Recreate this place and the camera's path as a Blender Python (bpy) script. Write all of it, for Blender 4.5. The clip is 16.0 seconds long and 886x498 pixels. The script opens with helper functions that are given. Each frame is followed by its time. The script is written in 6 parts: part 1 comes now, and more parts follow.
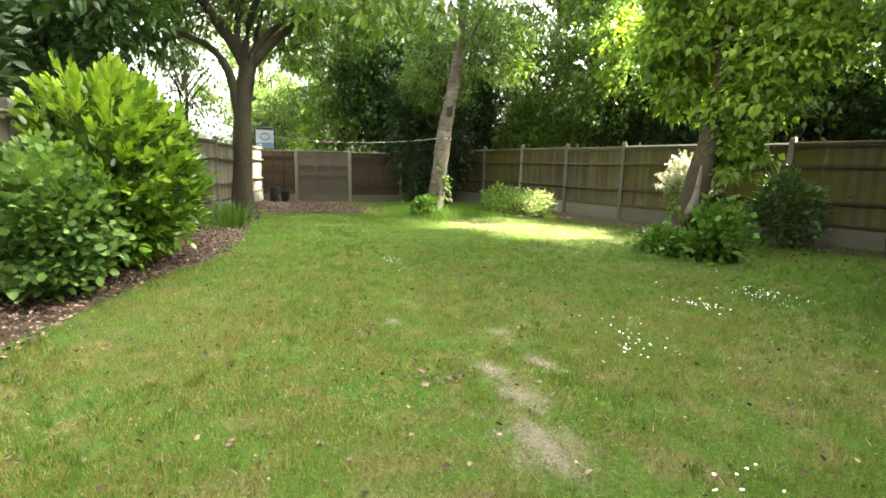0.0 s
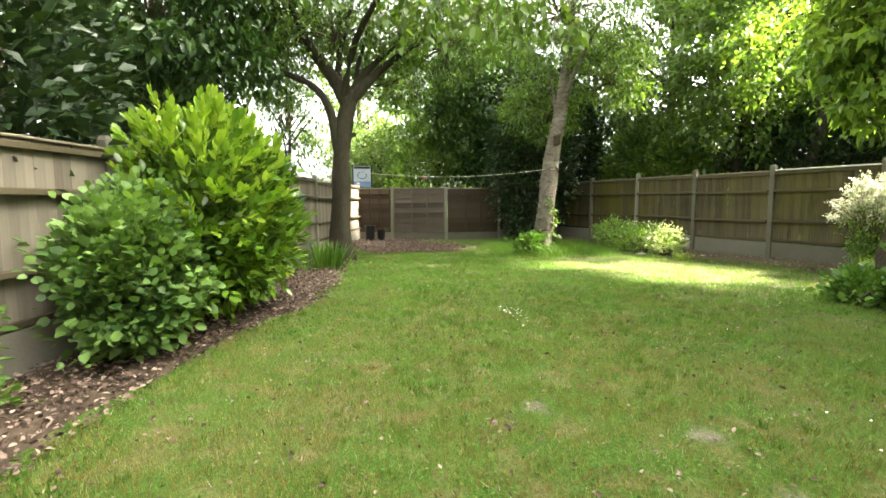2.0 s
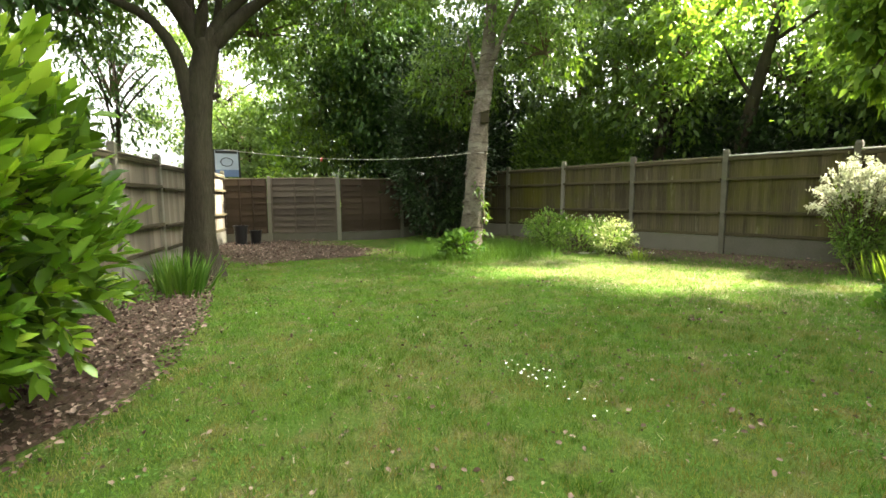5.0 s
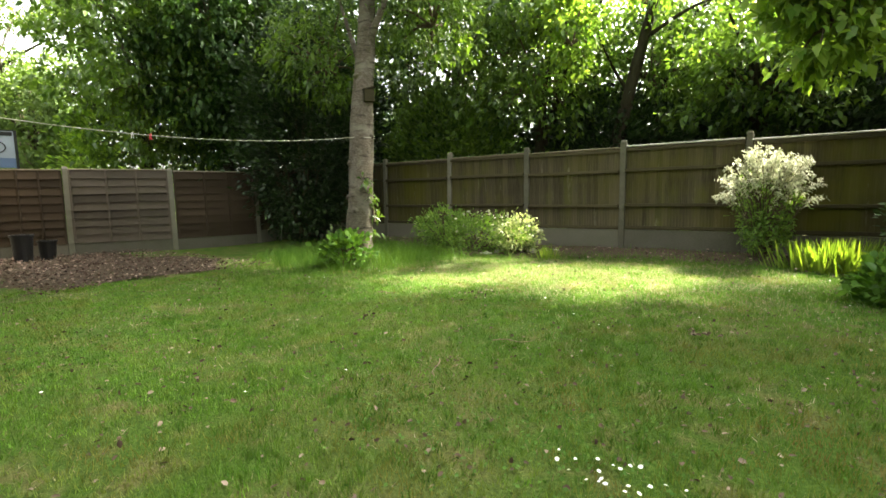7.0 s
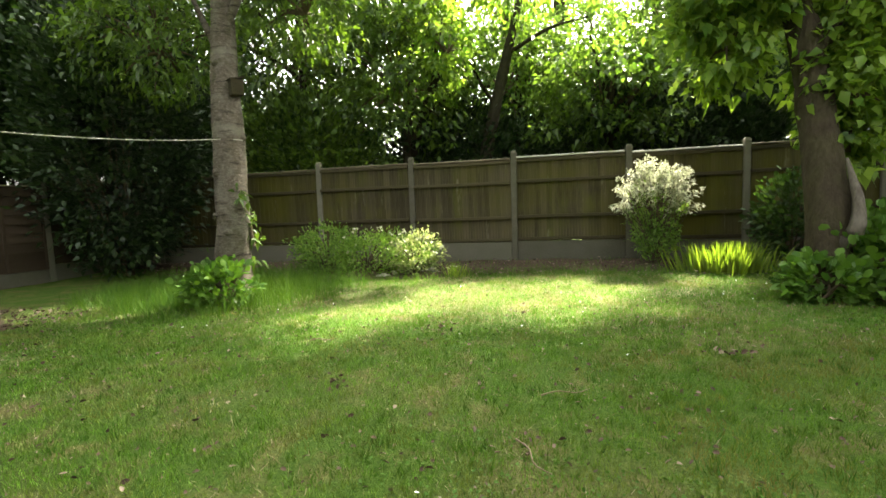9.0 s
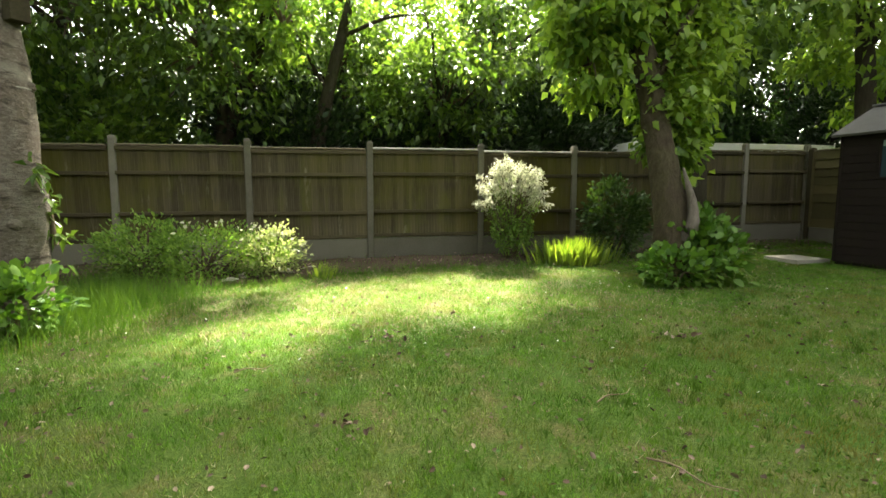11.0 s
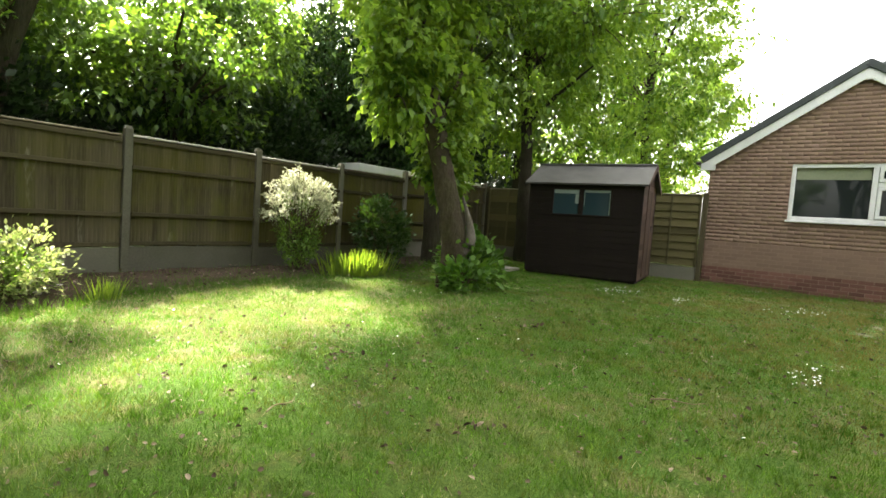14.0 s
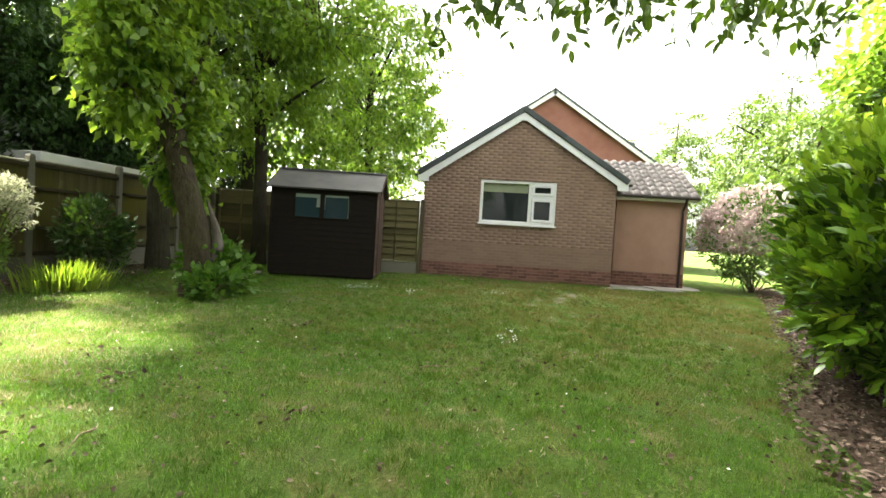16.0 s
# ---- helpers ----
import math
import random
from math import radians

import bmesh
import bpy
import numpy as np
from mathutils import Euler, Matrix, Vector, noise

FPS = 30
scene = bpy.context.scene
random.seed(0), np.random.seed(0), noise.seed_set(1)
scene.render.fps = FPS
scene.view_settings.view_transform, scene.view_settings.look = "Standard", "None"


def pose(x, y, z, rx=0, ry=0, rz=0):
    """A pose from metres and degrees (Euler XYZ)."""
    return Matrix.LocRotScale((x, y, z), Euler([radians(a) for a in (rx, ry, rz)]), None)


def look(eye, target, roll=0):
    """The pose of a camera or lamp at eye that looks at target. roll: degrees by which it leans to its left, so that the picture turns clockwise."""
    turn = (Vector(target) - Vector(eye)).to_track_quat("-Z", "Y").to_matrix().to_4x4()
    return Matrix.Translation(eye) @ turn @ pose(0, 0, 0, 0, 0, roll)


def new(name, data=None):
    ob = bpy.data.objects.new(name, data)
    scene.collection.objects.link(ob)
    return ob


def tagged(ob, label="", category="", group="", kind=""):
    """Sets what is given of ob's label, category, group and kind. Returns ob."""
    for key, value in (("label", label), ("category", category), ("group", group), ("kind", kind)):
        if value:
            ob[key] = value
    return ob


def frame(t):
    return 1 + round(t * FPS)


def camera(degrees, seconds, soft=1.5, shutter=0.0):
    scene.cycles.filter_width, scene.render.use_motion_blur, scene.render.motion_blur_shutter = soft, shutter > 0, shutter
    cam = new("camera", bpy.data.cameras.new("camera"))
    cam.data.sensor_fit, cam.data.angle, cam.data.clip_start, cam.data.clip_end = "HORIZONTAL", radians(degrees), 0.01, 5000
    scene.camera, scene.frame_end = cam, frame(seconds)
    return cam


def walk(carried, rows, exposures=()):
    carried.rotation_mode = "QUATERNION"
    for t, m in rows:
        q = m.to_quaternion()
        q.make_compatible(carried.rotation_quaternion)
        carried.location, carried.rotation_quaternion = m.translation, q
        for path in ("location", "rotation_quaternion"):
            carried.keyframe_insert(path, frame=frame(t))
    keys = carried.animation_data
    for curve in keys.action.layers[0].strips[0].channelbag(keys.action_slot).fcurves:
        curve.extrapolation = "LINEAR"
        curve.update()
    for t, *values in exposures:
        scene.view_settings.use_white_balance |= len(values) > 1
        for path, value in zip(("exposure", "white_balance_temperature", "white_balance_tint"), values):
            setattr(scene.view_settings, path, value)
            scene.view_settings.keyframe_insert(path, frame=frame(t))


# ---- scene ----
cam = camera(84.1, 16.0, soft=1.6)
PATH = [
    (0, (8.111, -10.389, 1.334), (6.446, -9.335, 0.995), 1.1),
    (0.5, (7.856, -10.392, 1.33), (6.125, -9.44, 1.015), 0.8),
    (1, (7.58, -10.333, 1.312), (5.786, -9.497, 1.027), 0.2),
    (1.5, (7.272, -10.249, 1.294), (5.437, -9.495, 1.036), -0.2),
    (2, (6.952, -10.21, 1.28), (5.107, -9.463, 1.084), -0.4),
    (2.5, (6.546, -10.139, 1.266), (4.706, -9.365, 1.14), -0.6),
    (3, (6.087, -10.084, 1.242), (4.265, -9.268, 1.125), 0.0),
    (3.5, (5.662, -10.063, 1.239), (3.881, -9.166, 1.08), 0.5),
    (4, (5.193, -9.999, 1.235), (3.469, -9.003, 1.045), 0.1),
    (6.5, (2.943, -9.292, 1.084), (1.647, -7.785, 0.863), -1.0),
    (7, (2.549, -9.174, 1.077), (1.392, -7.557, 0.854), -1.1),
    (7.5, (2.13, -9.081, 1.093), (1.103, -7.379, 0.877), -1.5),
    (8, (1.72, -9.014, 1.115), (0.849, -7.225, 0.916), -1.6),
    (10.5, (-0.222, -8.444, 1.064), (-0.034, -6.463, 0.862), -1.6),
    (11, (-0.573, -8.308, 1.063), (-0.147, -6.366, 0.849), -0.3),
    (11.5, (-0.96, -8.193, 1.097), (-0.301, -6.318, 0.873), 0.5),
    (12, (-1.325, -8.037, 1.088), (-0.449, -6.255, 0.852), 1.0),
    (12.5, (-1.679, -7.872, 1.094), (-0.588, -6.207, 0.908), 1.9),
    (13, (-2.055, -7.747, 1.12), (-0.774, -6.217, 0.986), 3.0),
    (13.5, (-2.38, -7.525, 1.091), (-0.939, -6.144, 0.964), 4.0),
    (14, (-2.647, -7.351, 1.051), (-1.054, -6.148, 0.923), 3.9),
    (14.5, (-2.865, -7.169, 0.998), (-1.121, -6.2, 0.871), 2.7),
    (15, (-3.063, -7.089, 1.007), (-1.195, -6.388, 0.863), 2.6),
    (15.5, (-3.186, -7.049, 1.026), (-1.234, -6.631, 0.903), 2.8),
    (16, (-3.337, -7.083, 1.085), (-1.345, -6.909, 1.028), 3.5),
]
EXPOSURES = [(0, 4.0, 7000, 8), (4, 3.78, 7000, 6), (7, 3.4, 7000, 5), (11, 3.35, 7000, 6), (16, 3.35, 6900, 6)]
walk(cam, [(t, look(e, g, r)) for t, e, g, r in PATH], EXPOSURES)


# ---- light ----
SUN = Vector((0.30, 0.62, 0.73)).normalized()  # the way to the sun
world = bpy.data.worlds.new("world")
scene.world = world
world.use_nodes = True
wn = world.node_tree
sky = wn.nodes.new("ShaderNodeTexSky")
sky.sky_type = "NISHITA"
sky.sun_disc = False
sky.sun_elevation = math.asin(SUN.z)
sky.sun_rotation = math.atan2(SUN.x, SUN.y)
sky.air_density, sky.dust_density, sky.ozone_density = 1.0, 6.0, 0.6
hsv = wn.nodes.new("ShaderNodeHueSaturation")
hsv.inputs["Saturation"].default_value = 0.2
wn.links.new(sky.outputs[0], hsv.inputs["Color"])
wn.links.new(hsv.outputs[0], wn.nodes["Background"].inputs[0])
wn.nodes["Background"].inputs[1].default_value = 0.11
sun_data = bpy.data.lights.new("sun", "SUN")
sun_data.energy, sun_data.angle, sun_data.color = 5.0, radians(1.8), (1.0, 0.95, 0.89)
sun = new("sun", sun_data)
sun.matrix_world = look((0, 0, 30), Vector((0, 0, 30)) - SUN)

# ---- material helpers ----
def principled(name, rough=0.8, spec=0.3, metal=0.0):
    m = bpy.data.materials.new(name)
    m.use_nodes = True
    b = m.node_tree.nodes["Principled BSDF"]
    b.inputs["Roughness"].default_value = rough
    b.inputs["Specular IOR Level"].default_value = spec
    b.inputs["Metallic"].default_value = metal
    return m, m.node_tree.nodes, m.node_tree.links, b


def noise_node(nt, links, scale, detail=4.0, rough=0.6, stretch=None, vec="Object"):
    tc = nt.new("ShaderNodeTexCoord")
    n = nt.new("ShaderNodeTexNoise")
    n.inputs["Scale"].default_value, n.inputs["Detail"].default_value, n.inputs["Roughness"].default_value = scale, detail, rough
    if stretch:
        mp = nt.new("ShaderNodeMapping")
        mp.inputs["Scale"].default_value = stretch
        links.new(tc.outputs[vec], mp.inputs[0])
        links.new(mp.outputs[0], n.inputs["Vector"])
    else:
        links.new(tc.outputs[vec], n.inputs["Vector"])
    return n.outputs["Fac"]


def ramp(nt, links, fac, stops):
    r = nt.new("ShaderNodeValToRGB")
    e = r.color_ramp.elements
    while len(e) < len(stops):
        e.new(0.5)
    for el, (p, c) in zip(e, stops):
        el.position, el.color = p, (*c, 1)
    links.new(fac, r.inputs[0])
    return r.outputs[0]


def mix(nt, links, fac, a, b, mode="MIX"):
    m = nt.new("ShaderNodeMix")
    m.data_type, m.blend_type = "RGBA", mode
    for i, v in ((0, fac), (6, a), (7, b)):
        if isinstance(v, (int, float)):
            m.inputs[i].default_value = v
        elif isinstance(v, tuple):
            m.inputs[i].default_value = (*v, 1)
        else:
            links.new(v, m.inputs[i])
    return m.outputs[2]


def bump(nt, links, b, height, strength=0.4, dist=0.01):
    n = nt.new("ShaderNodeBump")
    n.inputs["Strength"].default_value, n.inputs["Distance"].default_value = strength, dist
    links.new(height, n.inputs["Height"])
    links.new(n.outputs[0], b.inputs["Normal"])


def varied(name, dark, light, scale=6.0, fine=60.0, rough=0.85, spec=0.25, stretch=None, bumps=0.4, dist=0.008, per="object", third=None, vary=0.55):
    """Two scales of noise between two or three colours, varied from piece to piece."""
    m, nt, ln, b = principled(name, rough, spec)
    big = noise_node(nt, ln, scale, 3, 0.55)
    small = noise_node(nt, ln, fine, 5, 0.65, stretch)
    mid = tuple((x + y) / 2 for x, y in zip(dark, light))
    c1 = ramp(nt, ln, small, [(0.3, dark), (0.5, mid), (0.72, light)])
    c2 = ramp(nt, ln, big, [(0.35, third or dark), (0.65, light)])
    c = mix(nt, ln, 0.4, c1, c2)
    if per == "object":
        oi = nt.new("ShaderNodeObjectInfo")
        c = mix(nt, ln, vary, c, ramp(nt, ln, oi.outputs["Random"], [(0.0, tuple(x * 0.75 for x in dark)), (1.0, tuple(x * 1.1 for x in light))]))
    ln.new(c, b.inputs["Base Color"])
    if bumps:
        bump(nt, ln, b, small, bumps, dist)
    return m


def leafy(name, dark, light, rough=0.45, spec=0.35, through_light=0.35, glow=None, scale=0.9, straw=None):
    """Leaves: colour from leaf to leaf and from bough to bough, with light passing through."""
    m, nt, ln, b = principled(name, rough, spec)
    geo = nt.new("ShaderNodeNewGeometry")
    c = ramp(nt, ln, geo.outputs["Random Per Island"], [(0.0, dark), (0.6, tuple((x + y) / 2 for x, y in zip(dark, light))), (1.0, light)])
    big = noise_node(nt, ln, scale, 7 if straw else 2, 0.72 if straw else 0.5)
    c = mix(nt, ln, 0.6 if straw else 0.35, c, ramp(nt, ln, big, [(0.35, dark), (0.65, light)]))
    if straw:
        tufts = noise_node(nt, ln, 11, 3, 0.6)
        c = mix(nt, ln, 0.4, c, ramp(nt, ln, tufts, [(0.36, tuple(x * 0.8 for x in dark)), (0.64, tuple(x * 1.15 for x in light))]))
        dry = noise_node(nt, ln, 1.6, 8, 0.75)
        # the straw colour strengthens towards a spot near the house
        geo2 = nt.new("ShaderNodeNewGeometry")
        far = nt.new("ShaderNodeVectorMath")
        far.operation = "DISTANCE"
        far.inputs[1].default_value = (5.6, -9.8, 0)
        ln.new(geo2.outputs["Position"], far.inputs[0])
        mr = nt.new("ShaderNodeMapRange")
        mr.inputs["From Min"].default_value, mr.inputs["From Max"].default_value = 1.0, 6.2
        mr.inputs["To Min"].default_value, mr.inputs["To Max"].default_value = 0.22, 0.0
        ln.new(far.outputs["Value"], mr.inputs[0])
        sm = nt.new("ShaderNodeMath")
        ln.new(dry, sm.inputs[0])
        ln.new(mr.outputs[0], sm.inputs[1])
        c = mix(nt, ln, ramp(nt, ln, sm.outputs[0], [(0.475, (0, 0, 0)), (0.70, (0.85, 0.85, 0.85))]), c, straw)
    ln.new(c, b.inputs["Base Color"])
    tr = nt.new("ShaderNodeBsdfTranslucent")
    ln.new(mix(nt, ln, 1.0, c, glow or (1.15, 1.2, 0.45), "MULTIPLY"), tr.inputs[0])
    ms = nt.new("ShaderNodeMixShader")
    ms.inputs[0].default_value = through_light
    ln.new(b.outputs[0], ms.inputs[1])
    ln.new(tr.outputs[0], ms.inputs[2])
    ln.new(ms.outputs[0], nt["Material Output"].inputs[0])
    return m


def plain(name, col, rough=0.6, spec=0.3, metal=0.0, fine=40.0):
    return varied(name, tuple(x * 0.85 for x in col), tuple(min(1, x * 1.1) for x in col), 2.5, fine, rough, spec, bumps=0.1, per="none")


# ---- geometry helpers ----
RNG = np.random.default_rng(5)


def mesh_np(name, v, faces):
    """A mesh from an array of places and arrays of faces of one size each."""
    me = bpy.data.meshes.new(name)
    v = np.asarray(v, np.float32)
    me.vertices.add(len(v))
    me.vertices.foreach_set("co", v.ravel())
    faces = [np.asarray(f, np.int32) for f in faces if len(f)]
    me.loops.add(sum(f.size for f in faces))
    me.loops.foreach_set("vertex_index", np.concatenate([f.ravel() for f in faces]))
    me.polygons.add(sum(len(f) for f in faces))
    sizes = np.concatenate([np.full(len(f), f.shape[1]) for f in faces])
    me.polygons.foreach_set("loop_start", (np.cumsum(sizes) - sizes).astype(np.int32))
    me.update(calc_edges=True)
    me.validate()
    return me


def link(name, me, material, parent=None, label=""):
    ob = new(name, me)
    if material is not None:
        me.materials.clear()
        me.materials.append(material)
    if parent is not None:
        ob.parent = parent
    if label:
        ob["label"] = label
    return ob


def part(name, bm, material, parent, label="", smooth=False):
    """Links a bmesh as one mesh object under a thing or a part."""
    me = bpy.data.meshes.new(name)
    bm.to_mesh(me)
    bm.free()
    if smooth:
        me.shade_smooth()
    return link(name, me, material, parent, label)


def thing(name, place=(0, 0, 0), label="", category="", group="", kind="", turn=0.0):
    e = new(name)
    e.empty_display_size = 0.2
    e.matrix_world = pose(*place, 0, 0, turn)
    return tagged(e, label, category, group, kind)


def box(bm, lo, hi, bevel=0.0):
    lo, hi = Vector(lo), Vector(hi)
    r = bmesh.ops.create_cube(bm, size=1, matrix=Matrix.LocRotScale((lo + hi) / 2, None, hi - lo))
    if bevel:
        es = {e for f in r["verts"] for e in f.link_edges}
        bmesh.ops.bevel(bm, geom=list(es), offset=bevel, segments=1, affect="EDGES")
    return bm


def boxed(lo, hi, bevel=0.0):
    return box(bmesh.new(), lo, hi, bevel)


def tube(path, radii, seg=8, rough=0.0, lobes=0.0, cap=True):
    """A bent tapered round stem; returns places and faces."""
    path = [Vector(p) for p in path]
    vs, qs = [], []
    up = Vector((0.31, 0.22, 1)).normalized()
    for i, p in enumerate(path):
        d = (path[min(i + 1, len(path) - 1)] - path[max(i - 1, 0)]).normalized()
        a = d.cross(up if abs(d.dot(up)) < 0.95 else Vector((1, 0, 0))).normalized()
        c = d.cross(a)
        for k in range(seg):
            w = 2 * math.pi * k / seg
            r = radii[i] * (1 + lobes * math.sin(3 * w + i * 0.4) + rough * (noise.noise((p.x * 3 + math.cos(w) * 2, p.y * 3 + math.sin(w) * 2, p.z * 2.5))))
            q = p + (a * math.cos(w) + c * math.sin(w)) * r
            vs.append(q[:])
    for i in range(len(path) - 1):
        for k in range(seg):
            a, b = i * seg + k, i * seg + (k + 1) % seg
            qs.append((a, b, b + seg, a + seg))
    return np.array(vs), np.array(qs)


def smooth_path(pts, n):
    """A curve through a few places (Catmull-Rom), as n places."""
    P = [Vector(p) for p in pts]
    P = [P[0] * 2 - P[1]] + P + [P[-1] * 2 - P[-2]]
    out = []
    for i in range(n):
        u = i / (n - 1) * (len(P) - 3)
        k = min(int(u), len(P) - 4)
        t = u - k
        a, b, c, d = P[k:k + 4]
        out.append(0.5 * ((2 * b) + (c - a) * t + (2 * a - 5 * b + 4 * c - d) * t * t + (3 * b - a - 3 * c + d) * t ** 3))
    return out


def joined(pieces):
    vs, fs, n = [], [], 0
    for v, f in pieces:
        vs.append(v)
        fs.append(np.asarray(f) + n)
        n += len(v)
    return np.concatenate(vs), fs


def leaves(at, way, length, width, fold=0.25, droop=0.0, simple=False, jitter=0.35):
    """Folded leaves at places, pointing along ways; two quads each, or two triangles when simple."""
    n = len(at)
    way = way / (np.linalg.norm(way, axis=1, keepdims=True) + 1e-9)
    side = np.cross(way, RNG.normal(size=(n, 3)) * 0.6 + np.array([0, 0, 1.0]))
    side /= np.linalg.norm(side, axis=1, keepdims=True) + 1e-9
    nrm = np.cross(side, way)
    L = (length * (1 + jitter * RNG.uniform(-1, 1, n)))[:, None]
    W = L * (width / length) * 0.5
    tip = at + way * L - np.array([0, 0, 1.0]) * droop * L
    if simple:
        mid = at + way * L * 0.45
        v = np.stack([at, mid + side * W + nrm * W * fold, tip, mid - side * W + nrm * W * fold], 1)
        base = np.arange(n)[:, None] * 4
        f = np.concatenate([base + [0, 1, 2], base + [0, 2, 3]])
        return v.reshape(-1, 3), f
    m1, m2 = at + way * L * 0.3, at + way * L * 0.7 - np.array([0, 0, 1.0]) * droop * L * 0.4
    v = np.stack([at, m1 + side * W * 0.95 + nrm * W * fold, m2 + side * W * 0.85 + nrm * W * fold, tip,
                  m2 - side * W * 0.85 + nrm * W * fold, m1 - side * W * 0.95 + nrm * W * fold], 1)
    base = np.arange(n)[:, None] * 6
    f = np.concatenate([base + [0, 1, 2, 3], base + [0, 3, 4, 5]])
    return v.reshape(-1, 3), f


def in_ball(n, shell=0.0):
    d = RNG.normal(size=(n, 3))
    d /= np.linalg.norm(d, axis=1, keepdims=True)
    return d * (shell ** 3 + (1 - shell ** 3) * RNG.uniform(size=(n, 1))) ** (1 / 3)


def clumped(centre, radii, clumps, per, spread, shell=0.5, squash=0.7):
    """Leaf places in clumps that fill an ellipsoid unevenly, and the clumps' centres."""
    c = np.array(centre) + in_ball(clumps, shell) * np.array(radii)
    s = spread * RNG.uniform(0.6, 1.4, (clumps, 1))
    off = RNG.normal(size=(clumps, per, 3)) * s[:, None] * np.array([1, 1, squash]) * 0.6
    return (c[:, None] + off).reshape(-1, 3), c


def smoothstep(a, b, x):
    t = np.clip((x - a) / (b - a), 0, 1)
    return t * t * (3 - 2 * t)


def ground_z(x, y):
    return -0.04 + 0.10 * smoothstep(4.0, 8.0, x) + 0.06 * smoothstep(-2.2, -0.6, y) + 0.012 * np.sin(x * 1.3 + y * 0.7) + 0.01 * np.sin(y * 2.1 - x * 0.5)


def gz(x, y):
    return float(ground_z(np.float64(x), np.float64(y)))

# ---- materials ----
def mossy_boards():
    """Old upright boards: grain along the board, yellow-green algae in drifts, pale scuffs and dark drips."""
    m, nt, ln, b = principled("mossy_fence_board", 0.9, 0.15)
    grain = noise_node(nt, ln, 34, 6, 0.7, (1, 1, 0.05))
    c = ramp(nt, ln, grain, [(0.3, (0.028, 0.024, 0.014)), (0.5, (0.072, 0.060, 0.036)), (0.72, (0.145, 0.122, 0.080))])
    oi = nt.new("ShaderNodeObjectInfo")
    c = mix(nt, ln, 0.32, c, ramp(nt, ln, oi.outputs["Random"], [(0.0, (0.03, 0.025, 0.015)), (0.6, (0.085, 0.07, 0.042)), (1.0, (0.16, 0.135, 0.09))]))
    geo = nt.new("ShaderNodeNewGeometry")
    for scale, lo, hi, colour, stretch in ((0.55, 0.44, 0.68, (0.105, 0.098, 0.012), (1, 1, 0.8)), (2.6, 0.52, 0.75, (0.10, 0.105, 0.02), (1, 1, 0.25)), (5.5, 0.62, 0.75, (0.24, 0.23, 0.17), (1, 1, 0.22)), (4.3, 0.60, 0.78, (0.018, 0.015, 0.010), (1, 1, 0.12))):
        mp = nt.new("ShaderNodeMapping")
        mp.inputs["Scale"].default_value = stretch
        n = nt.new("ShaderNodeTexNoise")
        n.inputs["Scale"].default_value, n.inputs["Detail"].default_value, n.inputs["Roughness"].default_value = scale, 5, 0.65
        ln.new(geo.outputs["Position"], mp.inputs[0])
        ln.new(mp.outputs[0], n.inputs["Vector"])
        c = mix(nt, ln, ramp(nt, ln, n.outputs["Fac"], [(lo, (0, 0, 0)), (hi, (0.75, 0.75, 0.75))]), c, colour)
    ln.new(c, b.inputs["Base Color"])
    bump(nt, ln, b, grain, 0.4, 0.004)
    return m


GRASS = leafy("grass_blades", (0.038, 0.118, 0.010), (0.195, 0.36, 0.042), 0.5, 0.32, 0.33, (1.1, 1.15, 0.75), scale=1.1, straw=(0.27, 0.19, 0.075))
LONG_GRASS = leafy("long_grass_blades", (0.045, 0.115, 0.015), (0.14, 0.24, 0.04), 0.55, 0.25, 0.4)
CONCRETE = varied("weathered_concrete", (0.08, 0.074, 0.055), (0.23, 0.215, 0.17), 3, 45, 0.92, 0.2, third=(0.15, 0.16, 0.10))
BOARD = mossy_boards()
BOARD_PALE = varied("pale_fence_board", (0.10, 0.085, 0.064), (0.235, 0.205, 0.158), 1.6, 30, 0.9, 0.15, (1, 1, 0.06), 0.35, 0.004, third=(0.19, 0.17, 0.115))
# Darkened to stand in for the shadows along the fence rails.
RAIL = varied("fence_rail_wood", (0.03, 0.026, 0.014), (0.10, 0.083, 0.048), 2, 40, 0.9, 0.15, None, 0.3, 0.004)
LAP = varied("grey_lapped_board", (0.034, 0.028, 0.021), (0.135, 0.112, 0.086), 2, 40, 0.9, 0.15, (1, 1, 6), 0.35, 0.004, vary=0.45)
LAP_DARK = varied("brown_lapped_board", (0.026, 0.019, 0.013), (0.075, 0.054, 0.036), 2, 40, 0.9, 0.15, (1, 1, 6), 0.35, 0.004)
LAP_OLIVE = varied("olive_lapped_board", (0.055, 0.048, 0.022), (0.14, 0.12, 0.056), 2, 40, 0.9, 0.15, (1, 1, 6), 0.35, 0.004)
